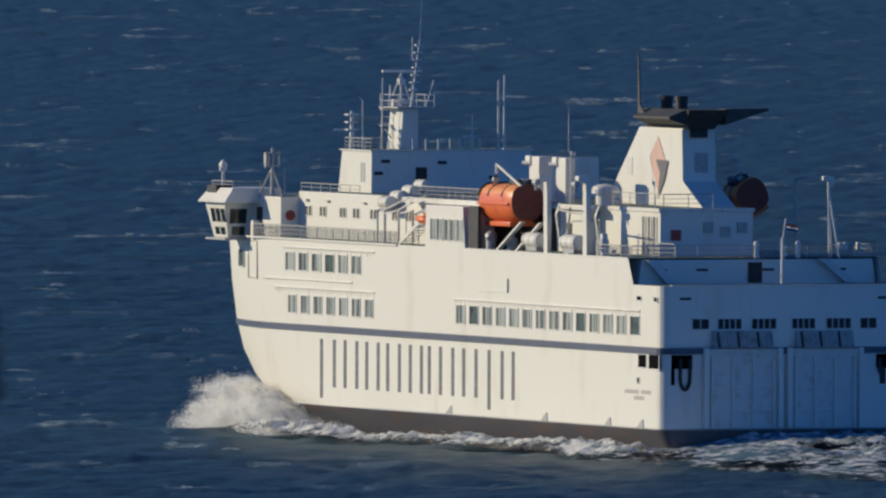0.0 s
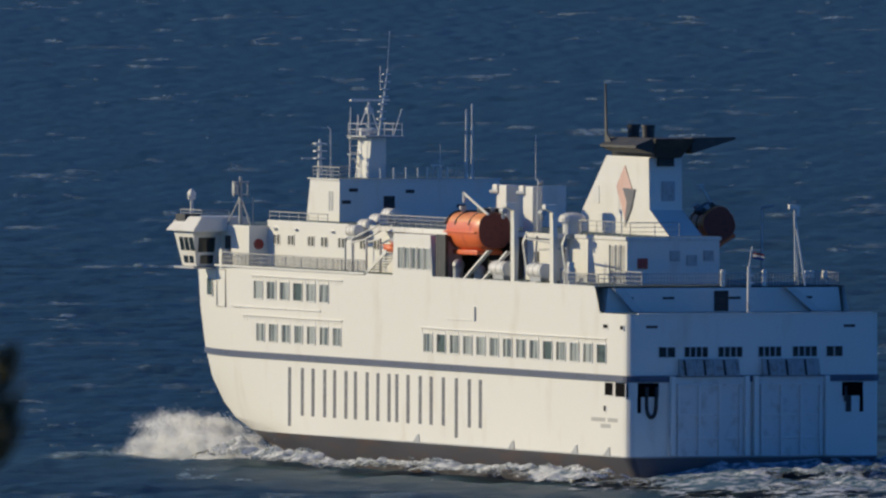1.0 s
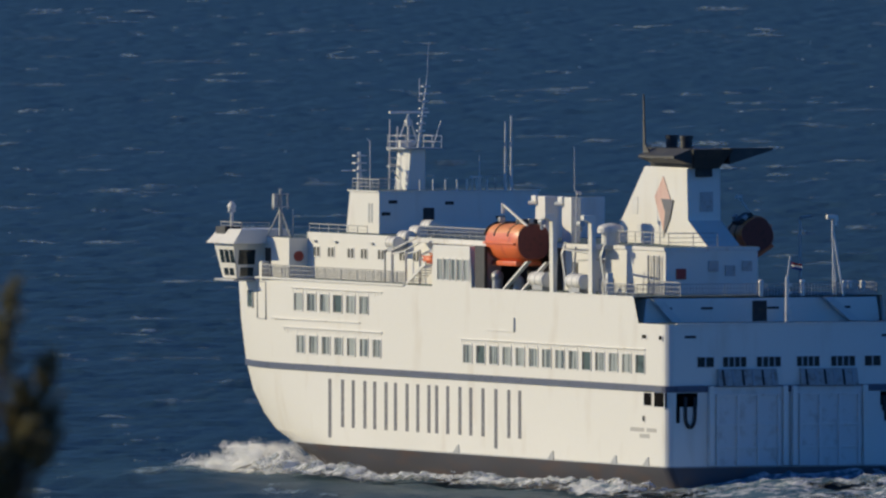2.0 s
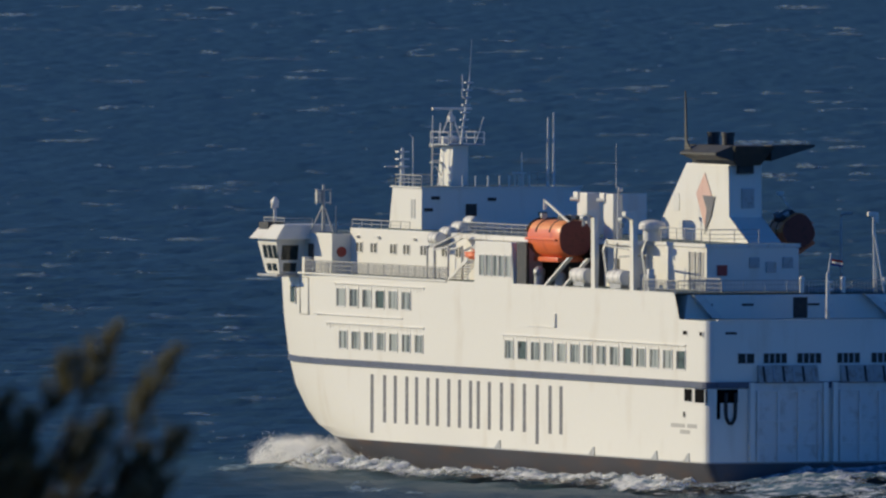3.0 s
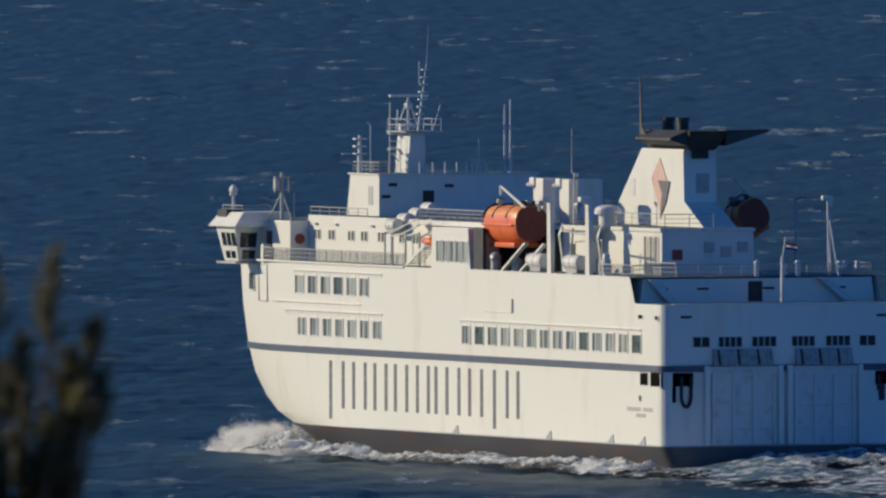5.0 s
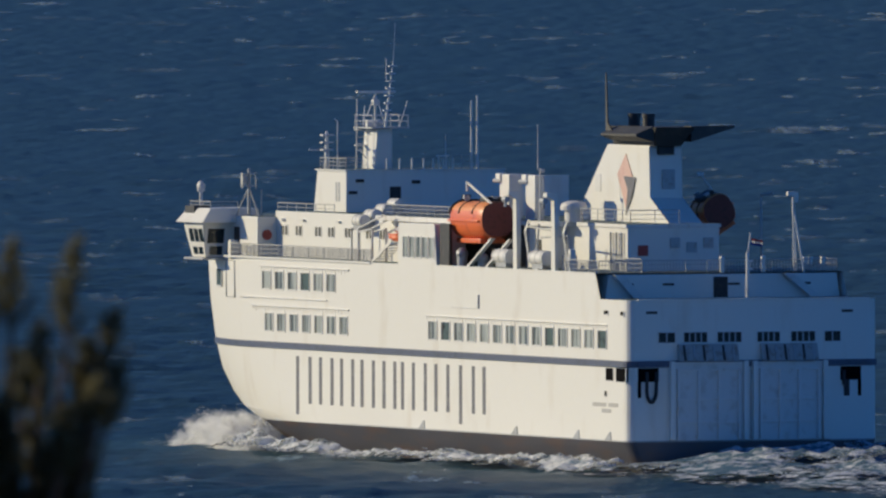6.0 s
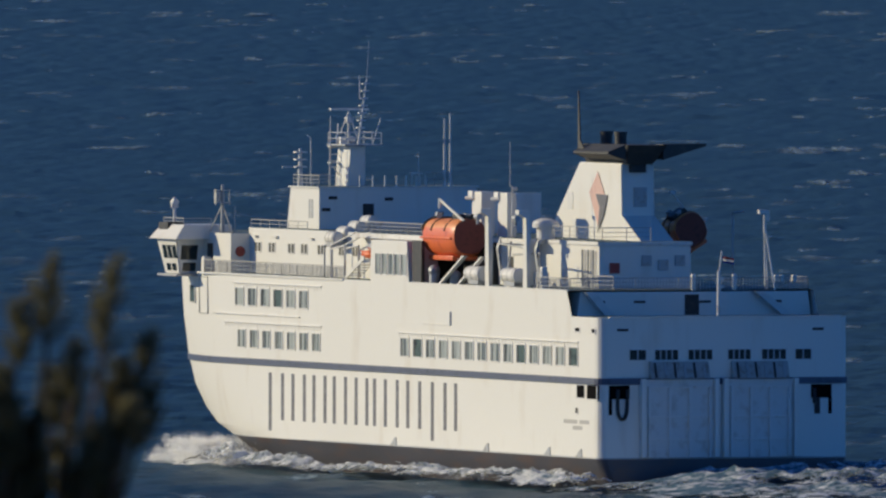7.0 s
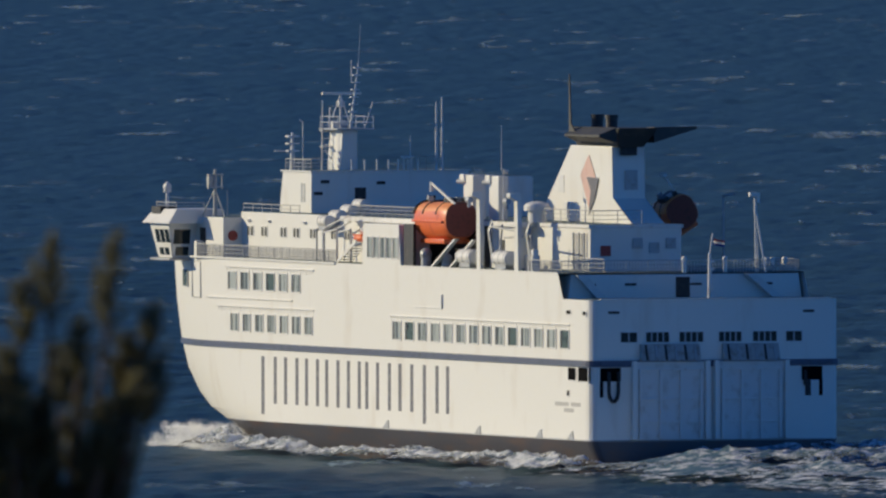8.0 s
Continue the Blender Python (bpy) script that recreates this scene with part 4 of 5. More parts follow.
rod(bm, (30.2, 8.0, 16.7), (27.4, 7.4, 15.3), 0.1)
rod(bm, (30.2, 8.0, 16.8), (30.2, 8.0, 16.1), 0.13)
part("boat_crane", bm, WHITE_OLD, ferry)
for x, y, w in ((30.5, 4.9, 1.0), (25.85, 4.9, 0.7)):
    bm = bmesh.new()
    prism(bm, [(x, y, 14.2), (x + 1.7, y, 14.2), (x + 1.7, y, 17.2), (x, y, 17.2)], (0, -w, 0), bevel=0.08)
    v = part("vent_casing", bm, WHITE, ferry, "white ventilation casing on the upper deck")
    bm = bmesh.new()
    box(bm, x + 1.3, x + 2.1, y - 0.3, y + 0.14, 16.75, 17.24, 0.08)
    rod(bm, (x + 1.9, y + 0.35, 16.75), (x + 1.3, y, 16.75), 0.13)
    part("vent_cowl", bm, WHITE, v)
block("aft_casing", 40.0, 41.6, -3.3, 0.6, 14.2, 16.95)
bm = bmesh.new()
rod(bm, (24.9, 4.9, 14.2), (24.9, 4.9, 17.7), 0.08, 0.05)
rod(bm, (24.9, 4.9, 17.5), (24.9, 4.6, 17.5), 0.14)
rod(bm, (25.3, 4.9, 17.6), (25.3, 4.9, 20.6), 0.025, 0.015, seg=5)
part("deck_light_post", bm, WHITE_OLD, ferry)
# aft house below the funnel
block("aft_house", 11.6, 22.0, -2.6, 4.0, 11.0, 13.95)
bm = bmesh.new()
rod(bm, (21.1, 4.0, 14.15), (21.1, 4.0, 15.0), 0.62, seg=18)
rod(bm, (21.1, 4.0, 14.95), (21.1, 4.0, 15.25), 0.9, seg=20)
ball(bm, (21.1, 4.0, 15.25), 0.9, squash=(1, 1, 0.38))
part("mushroom_vent", bm, WHITE_OLD, ferry, "grey-white mushroom ventilator")
for y, z, c in ((2.9, 12.4, RED), (0.6, 12.9, STEEL), (-0.6, 12.6, STEEL), (-1.8, 12.9, STEEL)):
    bm = bmesh.new()
    box(bm, 11.5, 11.62, y - 0.35, y + 0.35, z - 0.35, z + 0.35, 0.02)
    part("wall_box", bm, c, ferry)
for x in (14.2, 13.2, 12.3):
    bm = bmesh.new()
    rod(bm, (x, 4.15, 11.1), (x, 4.15, 13.6), 0.08)
    part("pipe", bm, STEEL, ferry)
railing([(19.5, 4.1), (10.8, 4.1), (10.8, 0.6)], 14.2, 0.9, ferry, posts=1.3)
railing([(11.4, 5.2), (6.2, 5.2)], 11.05, 0.9, ferry, posts=1.2, mesh=STEEL)


def funnel():
    y0, y1 = -1.85, 0.5
    prof = [(12.2, 13.95), (28.9, 13.95), (28.2, 15.4), (23.75, 19.3), (16.3, 19.3), (16.3, 15.8)]
    bm = bmesh.new()
    prism(bm, [(x, y1, z) for x, z in prof], (0, y0 - y1, 0), bevel=0.08)
    f = part("funnel", bm, WHITE, ferry, "white raked funnel with a black winged cap")
    for xa, za in ((24.9, 16.1), (24.0, 14.3)):
        bm = bmesh.new()
        box(bm, xa, xa + 1.0, y1 - 0.02, y1 + 0.03, za, za + 1.15, 0.01)
        part("louvre", bm, PLATE, f)
    bm = bmesh.new()
    prism(bm, [(20.4, y1 + 0.02, 18.7), (21.9, y1 + 0.02, 17.3), (20.3, y1 + 0.02, 14.9), (19.2, y1 + 0.02, 17.2)], (0, 0.03, 0))
    part("emblem", bm, PINK, f, "faded red diamond emblem")
    # cast shadow across the emblem, drawn as a flat grey shape
    bm = bmesh.new()
    prism(bm, [(20.7, y1 + 0.06, 17.2), (18.6, y1 + 0.06, 17.15), (19.2, y1 + 0.06, 15.9), (20.4, y1 + 0.06, 14.6), (20.0, y1 + 0.06, 16.3)], (0, 0.02, 0))
    part("emblem_shadow", bm, GREY_BARS_AND_SHADOW, f)
    bm = bmesh.new()
    box(bm, 16.2, 16.32, -1.3, -0.4, 16.4, 17.7, 0.02)
    part("access_panel", bm, STEEL, f)
    bm = bmesh.new()
    box(bm, 15.95, 16.35, -1.15, -0.05, 18.7, 19.45, 0.03)
    part("exhaust_opening", bm, DARK, f)
    # black cap: hull-shaped middle and two tapered wings
    bm = bmesh.new()
    lo = [(15.6, -1.5), (22.9, -1.5), (22.9, 0.4), (15.6, 0.4)]
    hi = [(14.4, -2.1), (22.7, -2.1), (22.7, 0.8), (14.4, 0.8)]
    a = [bm.verts.new((*p, 19.25)) for p in lo]
    b = [bm.verts.new((*p, 20.55)) for p in hi]
    bm.faces.new(a)
    bm.faces.new(b)
    for i in range(4):
        j = (i + 1) % 4
        bm.faces.new((a[i], a[j], b[j], b[i]))
    bmesh.ops.bevel(bm, geom=list(bm.edges), offset=0.06, segments=2, affect="EDGES")
    cap = part("funnel_cap", bm, SOOT, f, "sooty black funnel cap")
    for s, tip, zt in ((1, 1.75, 20.05), (-1, -5.35, 20.58)):
        bm = bmesh.new()
        root = -2.0 if s < 0 else 0.7
        ring = [(15.0, root, 19.55), (22.3, root, 19.55), (22.3, root, 20.5), (15.0, root, 20.6)]
        fore = 21.8 if s > 0 else 17.8
        end = [(15.6, tip, zt - 0.12), (fore, tip, zt - 0.12), (fore, tip, zt), (15.6, tip, zt + 0.04)]
        va, vb = [bm.verts.new(p) for p in ring], [bm.verts.new(p) for p in end]
        bm.faces.new(va)
        bm.faces.new(vb)
        for i in range(4):
            j = (i + 1) % 4
            bm.faces.new((va[i], va[j], vb[j], vb[i]))
        part("cap_wing", bm, SOOT, cap)
    for x in (20.95, 18.4):
        bm = bmesh.new()
        rod(bm, (x, -0.3, 20.4), (x, -0.3, 21.3), 0.40, seg=14)
        rod(bm, (x, -0.3, 21.15), (x, -0.3, 21.4), 0.45, seg=14)
        part("exhaust_pipe", bm, DARK, cap)
    bm = bmesh.new()
    prism(bm, [(22.1, 1.3, 19.85), (22.1, 1.3, 24.1), (22.02, 1.3, 24.1), (21.75, 1.3, 20.8), (20.6, 1.3, 19.95)], (0, -0.08, 0))
    rod(bm, (22.1, 1.26, 19.9), (22.3, 0.3, 20.2), 0.05, seg=6)
    part("stay_mast", bm, SOOT, cap, "thin black mast at the funnel's edge")


funnel()

# after deck: recessed wall, rails, stairs, poles
block("poop_house", 5.66, 21.5, -8.85, 8.0, 9.3, 10.95, lean_side=0.25)
railing([(11.8, 8.3), (6.0, 8.3), (6.0, -8.75), (12, -8.75)], 11.0, 0.85, ferry, posts=1.5, mesh=RAIL)
for y in (6.4, 3.5, -1.2, -6.3):
    bm = bmesh.new()
    box(bm, 5.58, 5.7, y - 0.4, y + 0.4, 10.2, 10.35, 0.02)
    part("scupper", bm, DARK, ferry)
bm = bmesh.new()
box(bm, 5.6, 5.7, -0.75, 0.25, 9.4, 10.75, 0.02)
part("door", bm, DARK, ferry, "dark doorway to the after deck")
for y0, d in ((7.6, -1.4), (-4.6, -1.9)):
    bm = bmesh.new()
    prism(bm, [(5.1, y0, 10.95), (5.1, y0 - 0.7, 10.95), (5.1, y0 + d - 0.7, 9.4), (5.1, y0 + d, 9.4)], (0.5, 0, 0))
    part("after_stair", bm, PLATE, ferry)
for y in (-0.46, -3.4):
    bm = bmesh.new()
    rod(bm, (5.9, y, 11.0), (5.9, y, 11.95), 0.16)
    ball(bm, (5.9, y, 11.95), 0.19)
    part("bollard_light", bm, WHITE, ferry)
bm = bmesh.new()
rod(bm, (2.5, -0.9, 9.4), (2.5, -0.9, 12.4), 0.16, 0.12)
rod(bm, (2.5, -0.92, 12.3), (2.5, -1.12, 13.7), 0.05)
for k in range(5):
    box(bm, 2.35, 2.65, -1.2, -0.85, 9.75 + 0.5 * k, 9.9 + 0.5 * k)
part("ensign_staff", bm, WHITE_OLD, ferry, "white ensign staff on the after deck")
for k, c in enumerate((RED, WHITE, BLUE)):
    bm = bmesh.new()
    n = 6
    v = []
    for i in range(n):
        u = i / (n - 1)
        v.append((bm.verts.new((2.45 + 0.12 * math.sin(5 * u), -1.15 - 0.75 * u, 13.35 - 0.14 * k - 0.15 * u)), bm.verts.new((2.45 + 0.12 * math.sin(5 * u), -1.15 - 0.75 * u, 13.21 - 0.14 * k - 0.15 * u))))
    for a, b in zip(v, v[1:]):
        bm.faces.new((a[0], b[0], b[1], a[1]))
    bmesh.ops.solidify(bm, geom=bm.faces[:], thickness=0.015)
    part("flag_band", bm, c, ferry)
bm = bmesh.new()
for dx, dy in ((0.0, 0.12), (0.7, -0.35), (-0.6, -0.35)):
    rod(bm, (6.3 + dx, -5.9 + dy, 11.0), (6.3, -5.75, 15.4), 0.07)
rod(bm, (6.3, -5.75, 14.8), (6.3, -5.75, 16.3), 0.1)
box(bm, 6.15, 6.45, -5.85, -5.3, 16.05, 16.35, 0.05)
box(bm, 6.15, 6.45, -6.05, -5.8, 15.6, 16.3, 0.04)
part("stern_light_mast", bm, WHITE, ferry, "white tripod stern light mast")
bm = bmesh.new()
rod(bm, (14.0, -6.6, 11.0), (14.0, -6.6, 16.0), 0.08)
rod(bm, (14.0, -6.6, 16.0), (14.0, -7.4, 16.1), 0.08)
part("starboard_davit_post", bm, STEEL, ferry)
for y in (-6.9, -6.5, -7.8):
    bm = bmesh.new()
    box(bm, 6.0, 6.3, y - 0.15, y + 0.15, 11.5, 12.0, 0.04)
    part("rail_lamp", bm, WHITE, ferry)
# plain upright bars and small bars painted on the side
slots = (0.6, 1.25, 1.15, 1.1, 1.25, 0.9, 0.5, 1.25, 0.5, 0.6, 1.25)
unit = (60.3 - 24.9) / (sum(slots) + 0.34 * (len(slots) - 1))
x = 60.3
for k, w in enumerate(slots):
    low = 0.5 if w == 0.6 else 1.25
    n = 1 if w < 0.8 else 2
    for i in range(n):
        c = x - w * unit * (0.5 if n == 1 else (0.2 + 0.6 * i))
        bm = bmesh.new()
        box(bm, c - 0.27, c + 0.27, half_breadth(c, 3) - 0.02, half_breadth(c, 3) + 0.012, low, 4.45, 0.003)
        part("painted_bar", bm, GREY_BARS_AND_SHADOW, ferry, "plain grey painted bar on the hull side" if i == 0 else "")
    x -= (w + 0.34) * unit
for x0, x1, z in ((1.7, 3.4, 2.25), (3.8, 6.2, 2.25), (2.9, 4.6, 1.85)):
    bm = bmesh.new()
    box(bm, x0, x1, HALF - 0.02, HALF + 0.01, z, z + 0.26, 0.003)
    part("small_painted_bar", bm, material("pale_grey_lettering", (0.45, 0.44, 0.42), 0.5) if x0 == 1.7 else bpy.data.materials["pale_grey_lettering"], ferry)
for x in (36.3, 19.6, 8.6, 3.0):
    bm = bmesh.new()
    prism(bm, [(x - 0.1, HALF, 0.05), (x + 1.0, HALF, 0.05), (x + 0.15, HALF, 0.6), (x, HALF, 0.6)], (0, 0.05, 0))
    part("draught_mark", bm, STEEL, ferry)


# ---- white water round the ferry ----
def foam_strip(name, x0, x1, inner, width, tall, seed, mat, label, side=1):
    """A lumpy band of broken water; inner(x) and width(x) give its place off the centre line."""
    rng = random.Random(seed)
    nx, ny = int((x1 - x0) / 0.25), 30
    verts, faces, dens = [], [], []
    for i in range(nx):
        x = x0 + (x1 - x0) * i / (nx - 1)
        for j in range(ny):
            v = j / (ny - 1)
            y = side * (inner(x) + width(x) * v)
            lump = noise.fractal(Vector((x * 0.8, y * 0.95, seed)), 0.75, 2.2, 5) * 0.75 + noise.noise(Vector((x * 0.16, y * 0.2, seed + 5))) * 0.9
            edge = math.sin(math.pi * v ** (0.7 if x > 12 else 0.4)) ** 0.8 * min(1, (x - x0) / 3 + 0.02, (x1 - x) / 3 + 0.02)
            z = tall(x) * (0.45 + 0.75 * lump) * edge - 0.28 * (1 - edge)
            patch = noise.noise(Vector((x * 0.12, v * 2, 4)))
            if name == "hull_foam":
                thin = 1.0 if v < 0.45 else max(0.0, 1 - (v - 0.45) * 2.3)
                dens.append(min(1.0, 1.6 * math.sin(math.pi * (0.12 + 0.88 * v)) * (0.5 + 0.8 * patch) * thin * min(1, (x - x0) / 8, (x1 - x) / 4)))
            else:
                ridge = noise.noise(Vector((x * 0.10, y * 0.28, 9)))
                dens.append(min(1.0, (0.58 + 0.9 * ridge + 0.25 * math.exp(-(x / 9) ** 2)) * math.sin(math.pi * v) ** 0.5 * min(1, (x - x0) / 48 + 0.05, (x1 - x) / 1.5)))
            z += edge * float(np.interp(x, (-60, -12, 3, 24, 45), (0.0, 0.9, 0.45 if name == "hull_foam" else 1.1, 0.3, 0.1)))
            verts.append((x + rng.gauss(0, 0.05), y + rng.gauss(0, 0.05), z))
    for i in range(nx - 1):
        for j in range(ny - 1):
            a = i * ny + j
            faces.append((a, a + ny, a + ny + 1, a + 1))
    ob = mesh_from(name, verts, faces, mat, dens)
    return tagged(ob, label, "foam", kind="stuff")


port_foam = foam_strip("hull_foam", -2, 74, lambda x: half_breadth(x, -0.6) - 0.1 if x > 1 else 8.3,
                       lambda x: float(np.interp(x, (-4, 20, 45, 60, 74), (6.5, 7.5, 7.5, 8.0, 4.0))),
                       lambda x: float(np.interp(x, (-2, 10, 25, 40, 58, 66, 74), (0.8, 0.8, 0.6, 0.65, 0.9, 1.3, 0.9))), 3, FOAM,
                       "white foam running along the ferry's side")
stern_wake = foam_strip("stern_wake", -80, 4.0, lambda x: -13.0 + 0.04 * x, lambda x: 28.0 - 0.09 * x,
                        lambda x: float(np.interp(x, (-80, -30, -8, 1), (0.4, 0.7, 1.1, 1.1))), 11, FOAM_THIN, "churned white wake behind the stern")


def spray_plume(name, length, width, height, count, seed, label):
    """A burst of spray: cottony puffs of very many fine drops round sheets of flung water, ragged above."""
    rng = random.Random(seed)
    nr = np.random.RandomState(seed)
    verts, faces, dens = [], [], []

    def crest(u):
        return height * (0.2 + 0.8 * math.sin(math.pi * u ** 1.25) ** 1.2) * (0.9 + 0.3 * noise.noise(Vector((u * 6, seed, 0))))

    # sheets: solid at the foot, torn away towards the top
    for layer in range(4):
        nu, nv = 70, 16
        base, off = len(verts), width * (layer / 3 - 0.5) * 0.8
        lean = rng.uniform(-0.5, 0.2)
        for i in range(nu):
            u = i / (nu - 1)
            top = crest(u) * (0.82 + 0.14 * noise.noise(Vector((u * 11, seed + layer, 3))))
            for j in range(nv):
                w = j / (nv - 1)
                bulge = noise.fractal(Vector((u * length * 0.5, w * 2.2, seed + layer * 3.7)), 0.8, 2.2, 4)
                verts.append((length * (u - 0.5) + lean * w * top * 0.4 + 0.4 * bulge * w, off + 0.7 * bulge - 0.5 * w, max(0.2, top) * w - 0.2))
                dens.append(max(0.0, min(1.0, (1.35 - 1.3 * w ** 1.6 + 0.7 * bulge) * min(1.0, 5 * u, 5 * (1 - u)))))
        for i in range(nu - 1):
            for j in range(nv - 1):
                a = base + i * nv + j
                faces.append((a, a + nv, a + nv + 1, a + 1))
    # drops: thin flakes turned outboard, roughly between sun and camera, to look brighter
    puffs = 420
    each = count // puffs
    centre, spread = np.zeros((puffs, 3)), np.zeros(puffs)
    for k in range(puffs):
        u, h = rng.random(), rng.random() ** 1.15
        centre[k] = length * (u - 0.5) - 0.5 * h, width * (rng.random() - 0.5) * (1 + 0.5 * h), crest(u) * h * 0.92
        spread[k] = rng.uniform(0.2, 0.5) * (1.1 - 0.35 * h) * (0.5 + height / 6)
    c = np.repeat(centre, each, 0) + nr.normal(0, 1, (puffs * each, 3)) * np.repeat(spread, each)[:, None] * np.array([1.5, 1.0, 0.75])
    c[:, 2] = np.maximum(c[:, 2], -0.25)
    n = len(c)
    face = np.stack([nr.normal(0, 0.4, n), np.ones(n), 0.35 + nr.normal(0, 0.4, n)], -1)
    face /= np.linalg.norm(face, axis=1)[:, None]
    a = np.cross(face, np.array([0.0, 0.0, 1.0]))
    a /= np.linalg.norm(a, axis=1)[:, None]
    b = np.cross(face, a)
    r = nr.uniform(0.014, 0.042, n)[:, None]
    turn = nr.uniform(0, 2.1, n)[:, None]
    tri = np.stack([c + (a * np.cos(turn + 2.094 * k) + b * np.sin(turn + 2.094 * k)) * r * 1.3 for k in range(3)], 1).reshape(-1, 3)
    start = len(verts)
    verts += [tuple(p) for p in tri.tolist()]
    dens += [0.9] * len(tri)
    faces += [(q, q + 1, q + 2) for q in range(start, start + 3 * n, 3)]
    ob = mesh_from(name, verts, faces, SPRAY, dens)
    return tagged(ob, label, "spray", kind="stuff")


SPRAY = foam_material("white_spray", 0.06, 0.34, 0.7, True, (0.88, 0.89, 0.90), (0.95, 0.95, 0.95), 0.3)
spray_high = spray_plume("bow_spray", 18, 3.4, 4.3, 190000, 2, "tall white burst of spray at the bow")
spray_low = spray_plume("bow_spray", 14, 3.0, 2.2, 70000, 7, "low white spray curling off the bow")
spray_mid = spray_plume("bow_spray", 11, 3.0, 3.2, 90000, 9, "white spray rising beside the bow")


# ---- the headland under the camera and its pine ----
def headland():
    xs, ys = np.linspace(-260, 220, 61), np.linspace(-300, 420, 73)
    verts, faces = [], []
    for y in ys:
        for x in xs:
            z = float(np.interp(y, (-300, -60, 0, 100, 230, 420), (66, 60.6, 58.7, 49.9, 24, -4)))
            z -= (abs(x + 20) / 200) ** 3 * 40
            if math.hypot(x, y) > 6:
                z += noise.fractal(Vector((x * 0.03, y * 0.03, 2)), 1.0, 2.0, 4) * 1.1 - 0.6
            verts.append((x, y, max(z, -4)))
    n = len(xs)
    for j in range(len(ys) - 1):
        for i in range(n - 1):
            a = j * n + i
            faces.append((a, a + 1, a + n + 1, a + n))
    ob = mesh_from("ground", verts, faces, HILL)
    return tagged(ob, "dry scrubby headland slope above the sea", "ground", kind="structure")


headland()
TREE_AT = Vector((-1.67, 100.0, 49.53))
pine = tagged(empty("pine_tree"), "dark pine with bushy upright shoots in the wind", "tree")
pine.location = TREE_AT


bm = bmesh.new()
trunk_top = 7.2
pts = [(0, 0, -0.6), (0.05, 0.05, 1.6), (-0.04, 0.0, 3.4), (0.03, 0.04, 5.2), (0.0, 0.0, 6.6), (-0.1, 0, trunk_top)]
for i, (a, b) in enumerate(zip(pts, pts[1:])):
    rod(bm, a, b, 0.17 - 0.028 * i, 0.17 - 0.028 * (i + 1), seg=10)
part("trunk", bm, BARK, pine)


def brush(verts, faces, a, b, rng, needles, reach):
    """Needles all round a twig, leaning towards its tip, shorter at the end."""
    d = b - a
    ax = d.normalized()
    side = ax.orthogonal().normalized()
    over = ax.cross(side)
    for _ in range(needles):
        u = rng.random()
        p = a + d * u
        ang = rng.uniform(0, 6.283)
        out = side * math.cos(ang) + over * math.sin(ang)
        tip = p + (out * rng.uniform(0.35, 0.7) + ax * rng.uniform(0.6, 1.1)) * reach * (1.0 - 0.3 * u)
        w = ax.cross(out) * rng.uniform(0.0020, 0.0034)
        base = len(verts)
        verts += [tuple(p - w), tuple(p + w), tuple(tip)]
        faces.append((base, base + 1, base + 2))


def leader(bm, verts, faces, tip, foot, rng, side_shoots=13):
    """An upright shoot that carries shorter side shoots, bushy below and pointed above."""
    tip, foot = Vector(tip), Vector(foot)
    bend = foot.lerp(tip, 0.5) + Vector((rng.uniform(-0.02, 0.02), rng.uniform(-0.02, 0.02), -0.01))
    rod(bm, foot, bend, 0.009, 0.006, seg=5)
    rod(bm, bend, tip, 0.006, 0.002, seg=4)
    brush(verts, faces, bend, tip, rng, 190, 0.050)
    brush(verts, faces, foot, bend, rng, 90, 0.050)
    for k in range(side_shoots):
        u = 0.05 + 0.85 * (k + rng.random()) / side_shoots
        s = foot.lerp(bend, u * 2) if u < 0.5 else bend.lerp(tip, u * 2 - 1)
        ang = k * 2.4 + rng.uniform(-0.5, 0.5)
        long = (0.115 - 0.085 * u) * rng.uniform(0.6, 1.25)
        up = (tip - foot).normalized()
        e = s + (Vector((math.cos(ang), math.sin(ang), 0)) * 0.62 + up * 0.8) * long
        rod(bm, s, e, 0.003, 0.0015, seg=4)
        brush(verts, faces, s, e, rng, int(40 + 620 * long), 0.046)


def branch(seed, leaders, root, name):
    """Boughs from the trunk that end in upright bushy leaders."""
    rng = random.Random(seed)
    bm = bmesh.new()
    verts, faces = [], []
    root = Vector(root)
    for tip, length, lean in leaders:
        tip = Vector(tip)
        foot = tip - Vector((lean, rng.uniform(-0.04, 0.04), 1)).normalized() * length
        elbow = root.lerp(foot, 0.6) - Vector((0, 0, 0.06))
        rod(bm, root, elbow, 0.022, 0.012, seg=5)
        rod(bm, elbow, foot, 0.012, 0.009, seg=5)
        leader(bm, verts, faces, tip, foot, rng, 9 + int(24 * length))
    wood = part(name, bm, BARK, pine)
    me = bpy.data.meshes.new("needles")
    me.from_pydata(verts, [], faces)
    me.materials.append(NEEDLE)
    me.update()
    nd = new("needles", me)
    nd.parent = wood
    tagged(nd, kind="stuff")
    return wood


rng = random.Random(12)
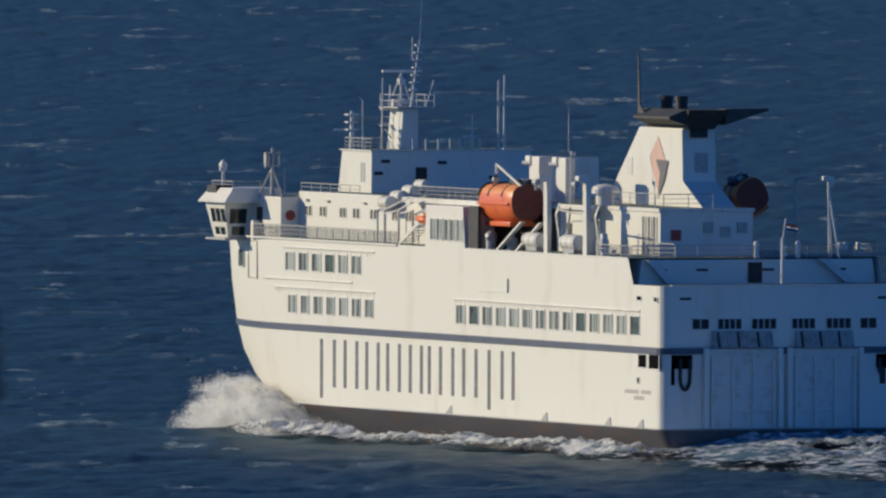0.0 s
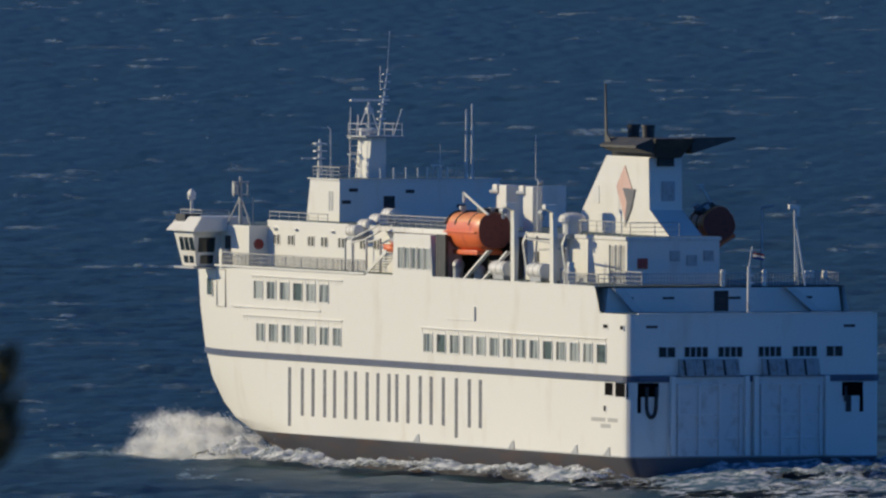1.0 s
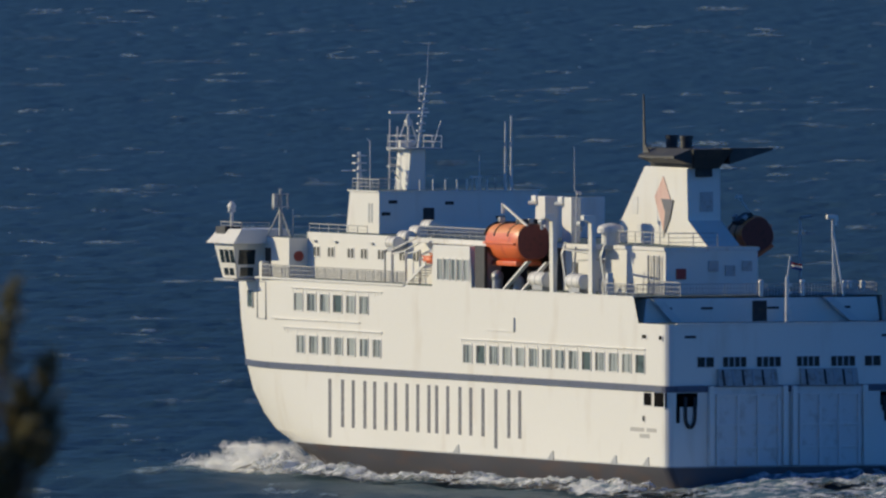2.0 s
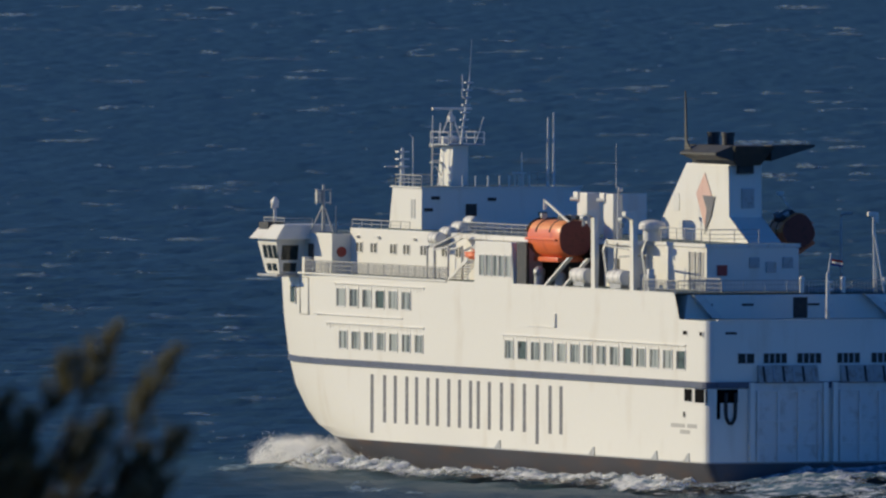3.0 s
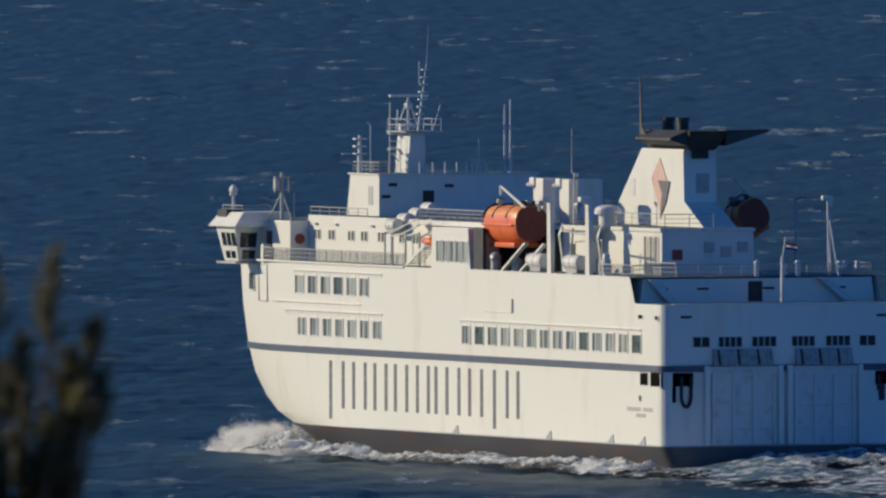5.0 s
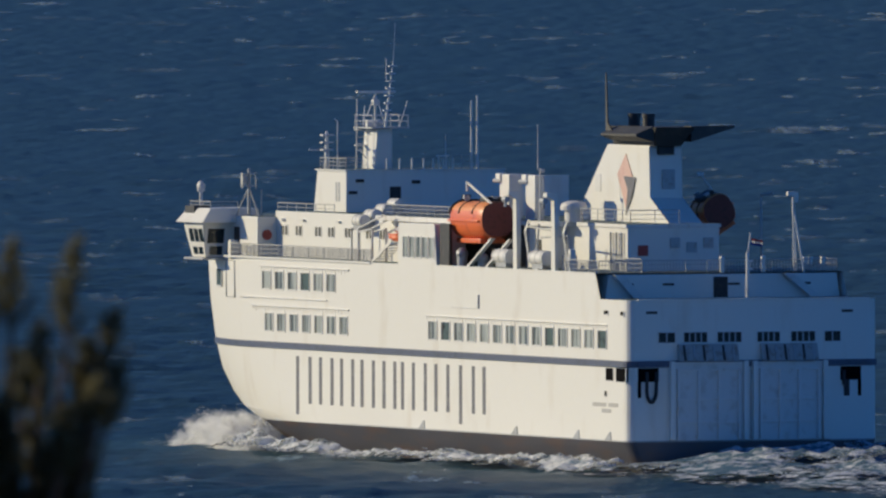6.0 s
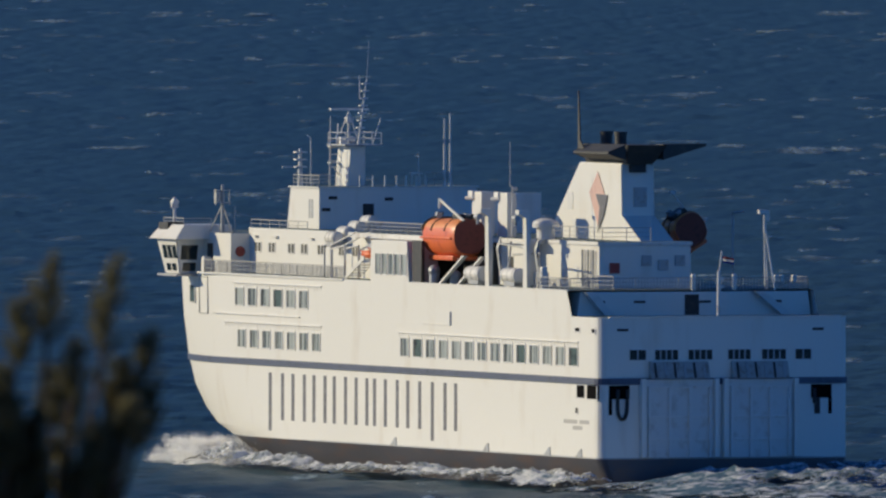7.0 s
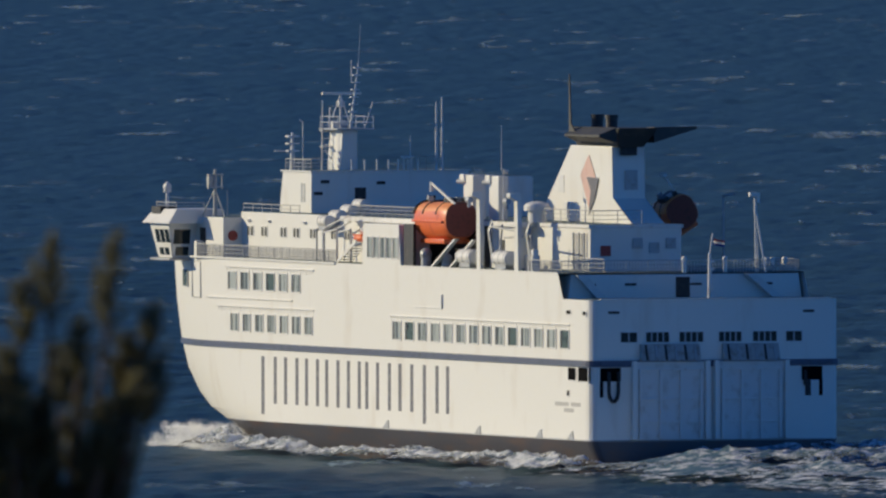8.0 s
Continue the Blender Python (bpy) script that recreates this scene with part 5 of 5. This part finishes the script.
# the shoots that stand clear above the crown, then the bushy mass below them
crown_tips = [((-0.03, 0.0, 8.735), 0.30, 0.02), ((0.172, 0.05, 8.745), 0.34, 0.10), ((0.280, 0.0, 8.51), 0.24, 0.16), ((0.300, -0.05, 8.335), 0.22, 0.2),
              ((-0.137, 0.02, 8.58), 0.22, 0.0), ((-0.175, -0.05, 8.375), 0.2, -0.05), ((0.215, 0.03, 8.42), 0.2, 0.15), ((0.06, 0.02, 8.47), 0.2, 0.05),
              ((-0.26, 0.06, 8.40), 0.24, -0.1), ((-0.40, 0.0, 8.30), 0.24, -0.1)]
for k in range(64):
    z = 8.38 - 0.95 * rng.random() ** 0.85
    right = float(np.interp(z, (7.4, 7.8, 8.1, 8.3, 8.42), (0.33, 0.31, 0.29, 0.25, 0.18)))
    crown_tips.append(((right - 1.05 * rng.random() ** 1.15, rng.uniform(-0.3, 0.3), z), rng.uniform(0.16, 0.26), rng.uniform(-0.2, 0.3)))
for k in range(26):
    x = rng.uniform(-0.62, -0.12)
    crown_tips.append(((x, rng.uniform(-0.2, 0.2), rng.uniform(8.1, 8.44)), rng.uniform(0.18, 0.28), rng.uniform(-0.3, 0.2)))
for k in range(10):
    crown_tips.append(((rng.uniform(-0.5, 0.22), rng.uniform(-0.2, 0.2), rng.uniform(7.85, 8.3)), rng.uniform(0.18, 0.28), rng.uniform(-0.3, 0.4)))
crown = branch(4, crown_tips, (-0.1, 0, trunk_top - 0.5), "crown")
lower_tips = []
for k in range(46):
    a, z = rng.uniform(0, 6.283), rng.uniform(4.2, 7.2)
    r = rng.uniform(0.5, 1.0) * (8.2 - z) * 0.32
    lower_tips.append(((math.cos(a) * r - 0.1, math.sin(a) * r, z), rng.uniform(0.2, 0.35), math.cos(a) * 0.4))
branch(8, lower_tips, (0, 0, 4.6), "lower_crown")


# ---- what moves ----
SPEED = 5.269


SEA_LEVEL = 0.05


def ferry_pose(t, lift=1.8, trim=True, ahead=0.0, abeam=0.0):
    """The ferry at a time: steady course, slight trim and heel; origin at the stern on the centre line."""
    stern_at = Vector((0, 2100, 0)) - PORT * HALF + HEAD * SPEED * (t - 8.0)
    pitch, heel = (0.03 - 0.2 * t / 8, 0.03) if trim else (0.0, 0.0)
    mid = stern_at + HEAD * (35.0 + ahead) + PORT * abeam
    return (Matrix.Translation(mid + Vector((0, 0, lift))) @ pose(0, 0, 0, 0, 0, 90 + PHI) @ pose(0, 0, 0, 0, -pitch, 0)
            @ pose(0, 0, 0, heel, 0, 0) @ Matrix.Translation((-35.0, 0, 0)))


def plume_pose(t, x, y, z):
    return ferry_pose(t, 0.6 * SEA_LEVEL, False) @ Matrix.Translation((x, y, z))


def motions():
    steps = [0, 1, 2, 3, 4, 5, 6, 7, 8]
    walk(ferry, [(t, ferry_pose(t)) for t in steps])
    walk(port_foam, [(t, ferry_pose(t, SEA_LEVEL + 0.12 * math.sin(1.9 * t), False, ahead=-0.3 * t)) for t in steps])
    walk(stern_wake, [(t, ferry_pose(t, SEA_LEVEL + 0.1 * math.sin(2.3 * t + 1), False, ahead=-0.5 * t)) for t in steps])
    # the wind sea runs against the ferry
    for ob in (water, whitecaps):
        walk(ob, [(t, pose(1.0 * (t - 4), -2.4 * (t - 4), SEA_LEVEL)) for t in steps])
    walk(spray_high, [(t, plume_pose(t, x, 9.0, z)) for t, x, z in (
        (0, 70.5, -0.3), (0.5, 73, -0.5), (1.0, 75.5, -1.0), (1.5, 74.5, -2.6), (2.2, 73, -4.2), (3.3, 70, -5.9), (8, 60, -6.2))])
    walk(spray_low, [(t, plume_pose(t, x, 9.2, z)) for t, x, z in (
        (0, 70, -0.3), (1, 70, -0.4), (2, 70, -0.3), (3.5, 69, -0.6), (4.5, 70, -0.7), (6, 71, -0.5), (7, 70, -0.4), (8, 69, -0.6))])
    walk(spray_mid, [(t, plume_pose(t, x, 8.6, z)) for t, x, z in (
        (0, 80, -3.0), (1, 82, -2.4), (2, 79, -2.2), (2.8, 73, -1.2), (3.5, 70.5, -0.7), (4.5, 70, -1.0), (5.8, 71, -0.7), (6.2, 70.5, -0.5), (6.5, 71, -0.8), (7, 70, -1.1), (8, 68, -1.5))])
    # gusts bend the crown over and let it spring back
    hinge = Matrix.Translation((-0.03, 0, 8.0))
    walk(crown, [(t, pose(x, 0, z) @ hinge @ pose(0, 0, 0, 0, r, 0) @ hinge.inverted()) for t, x, z, r in (
        (0, 0.0, -0.10, 2), (1.0, 0.07, -0.12, 3), (1.5, 0.05, -0.12, 3), (2.0, -0.015, -0.10, 2), (2.2, 0.0, -0.07, 3), (2.7, 0.02, -0.13, 16),
        (3.3, 0.03, -0.20, 26), (3.5, -0.03, -0.19, 22), (3.8, -0.09, -0.08, 8), (4.0, -0.03, -0.095, 3), (4.5, -0.115, -0.05, -2), (5.2, -0.11, -0.05, -2),
        (5.8, -0.10, -0.05, -1), (6.0, -0.055, -0.025, 0), (6.5, -0.055, -0.02, 0), (6.8, 0.03, -0.02, 4), (7.0, 0.03, -0.02, 3), (7.5, 0.02, 0, 1), (8.0, 0, 0, 0))])


motions()
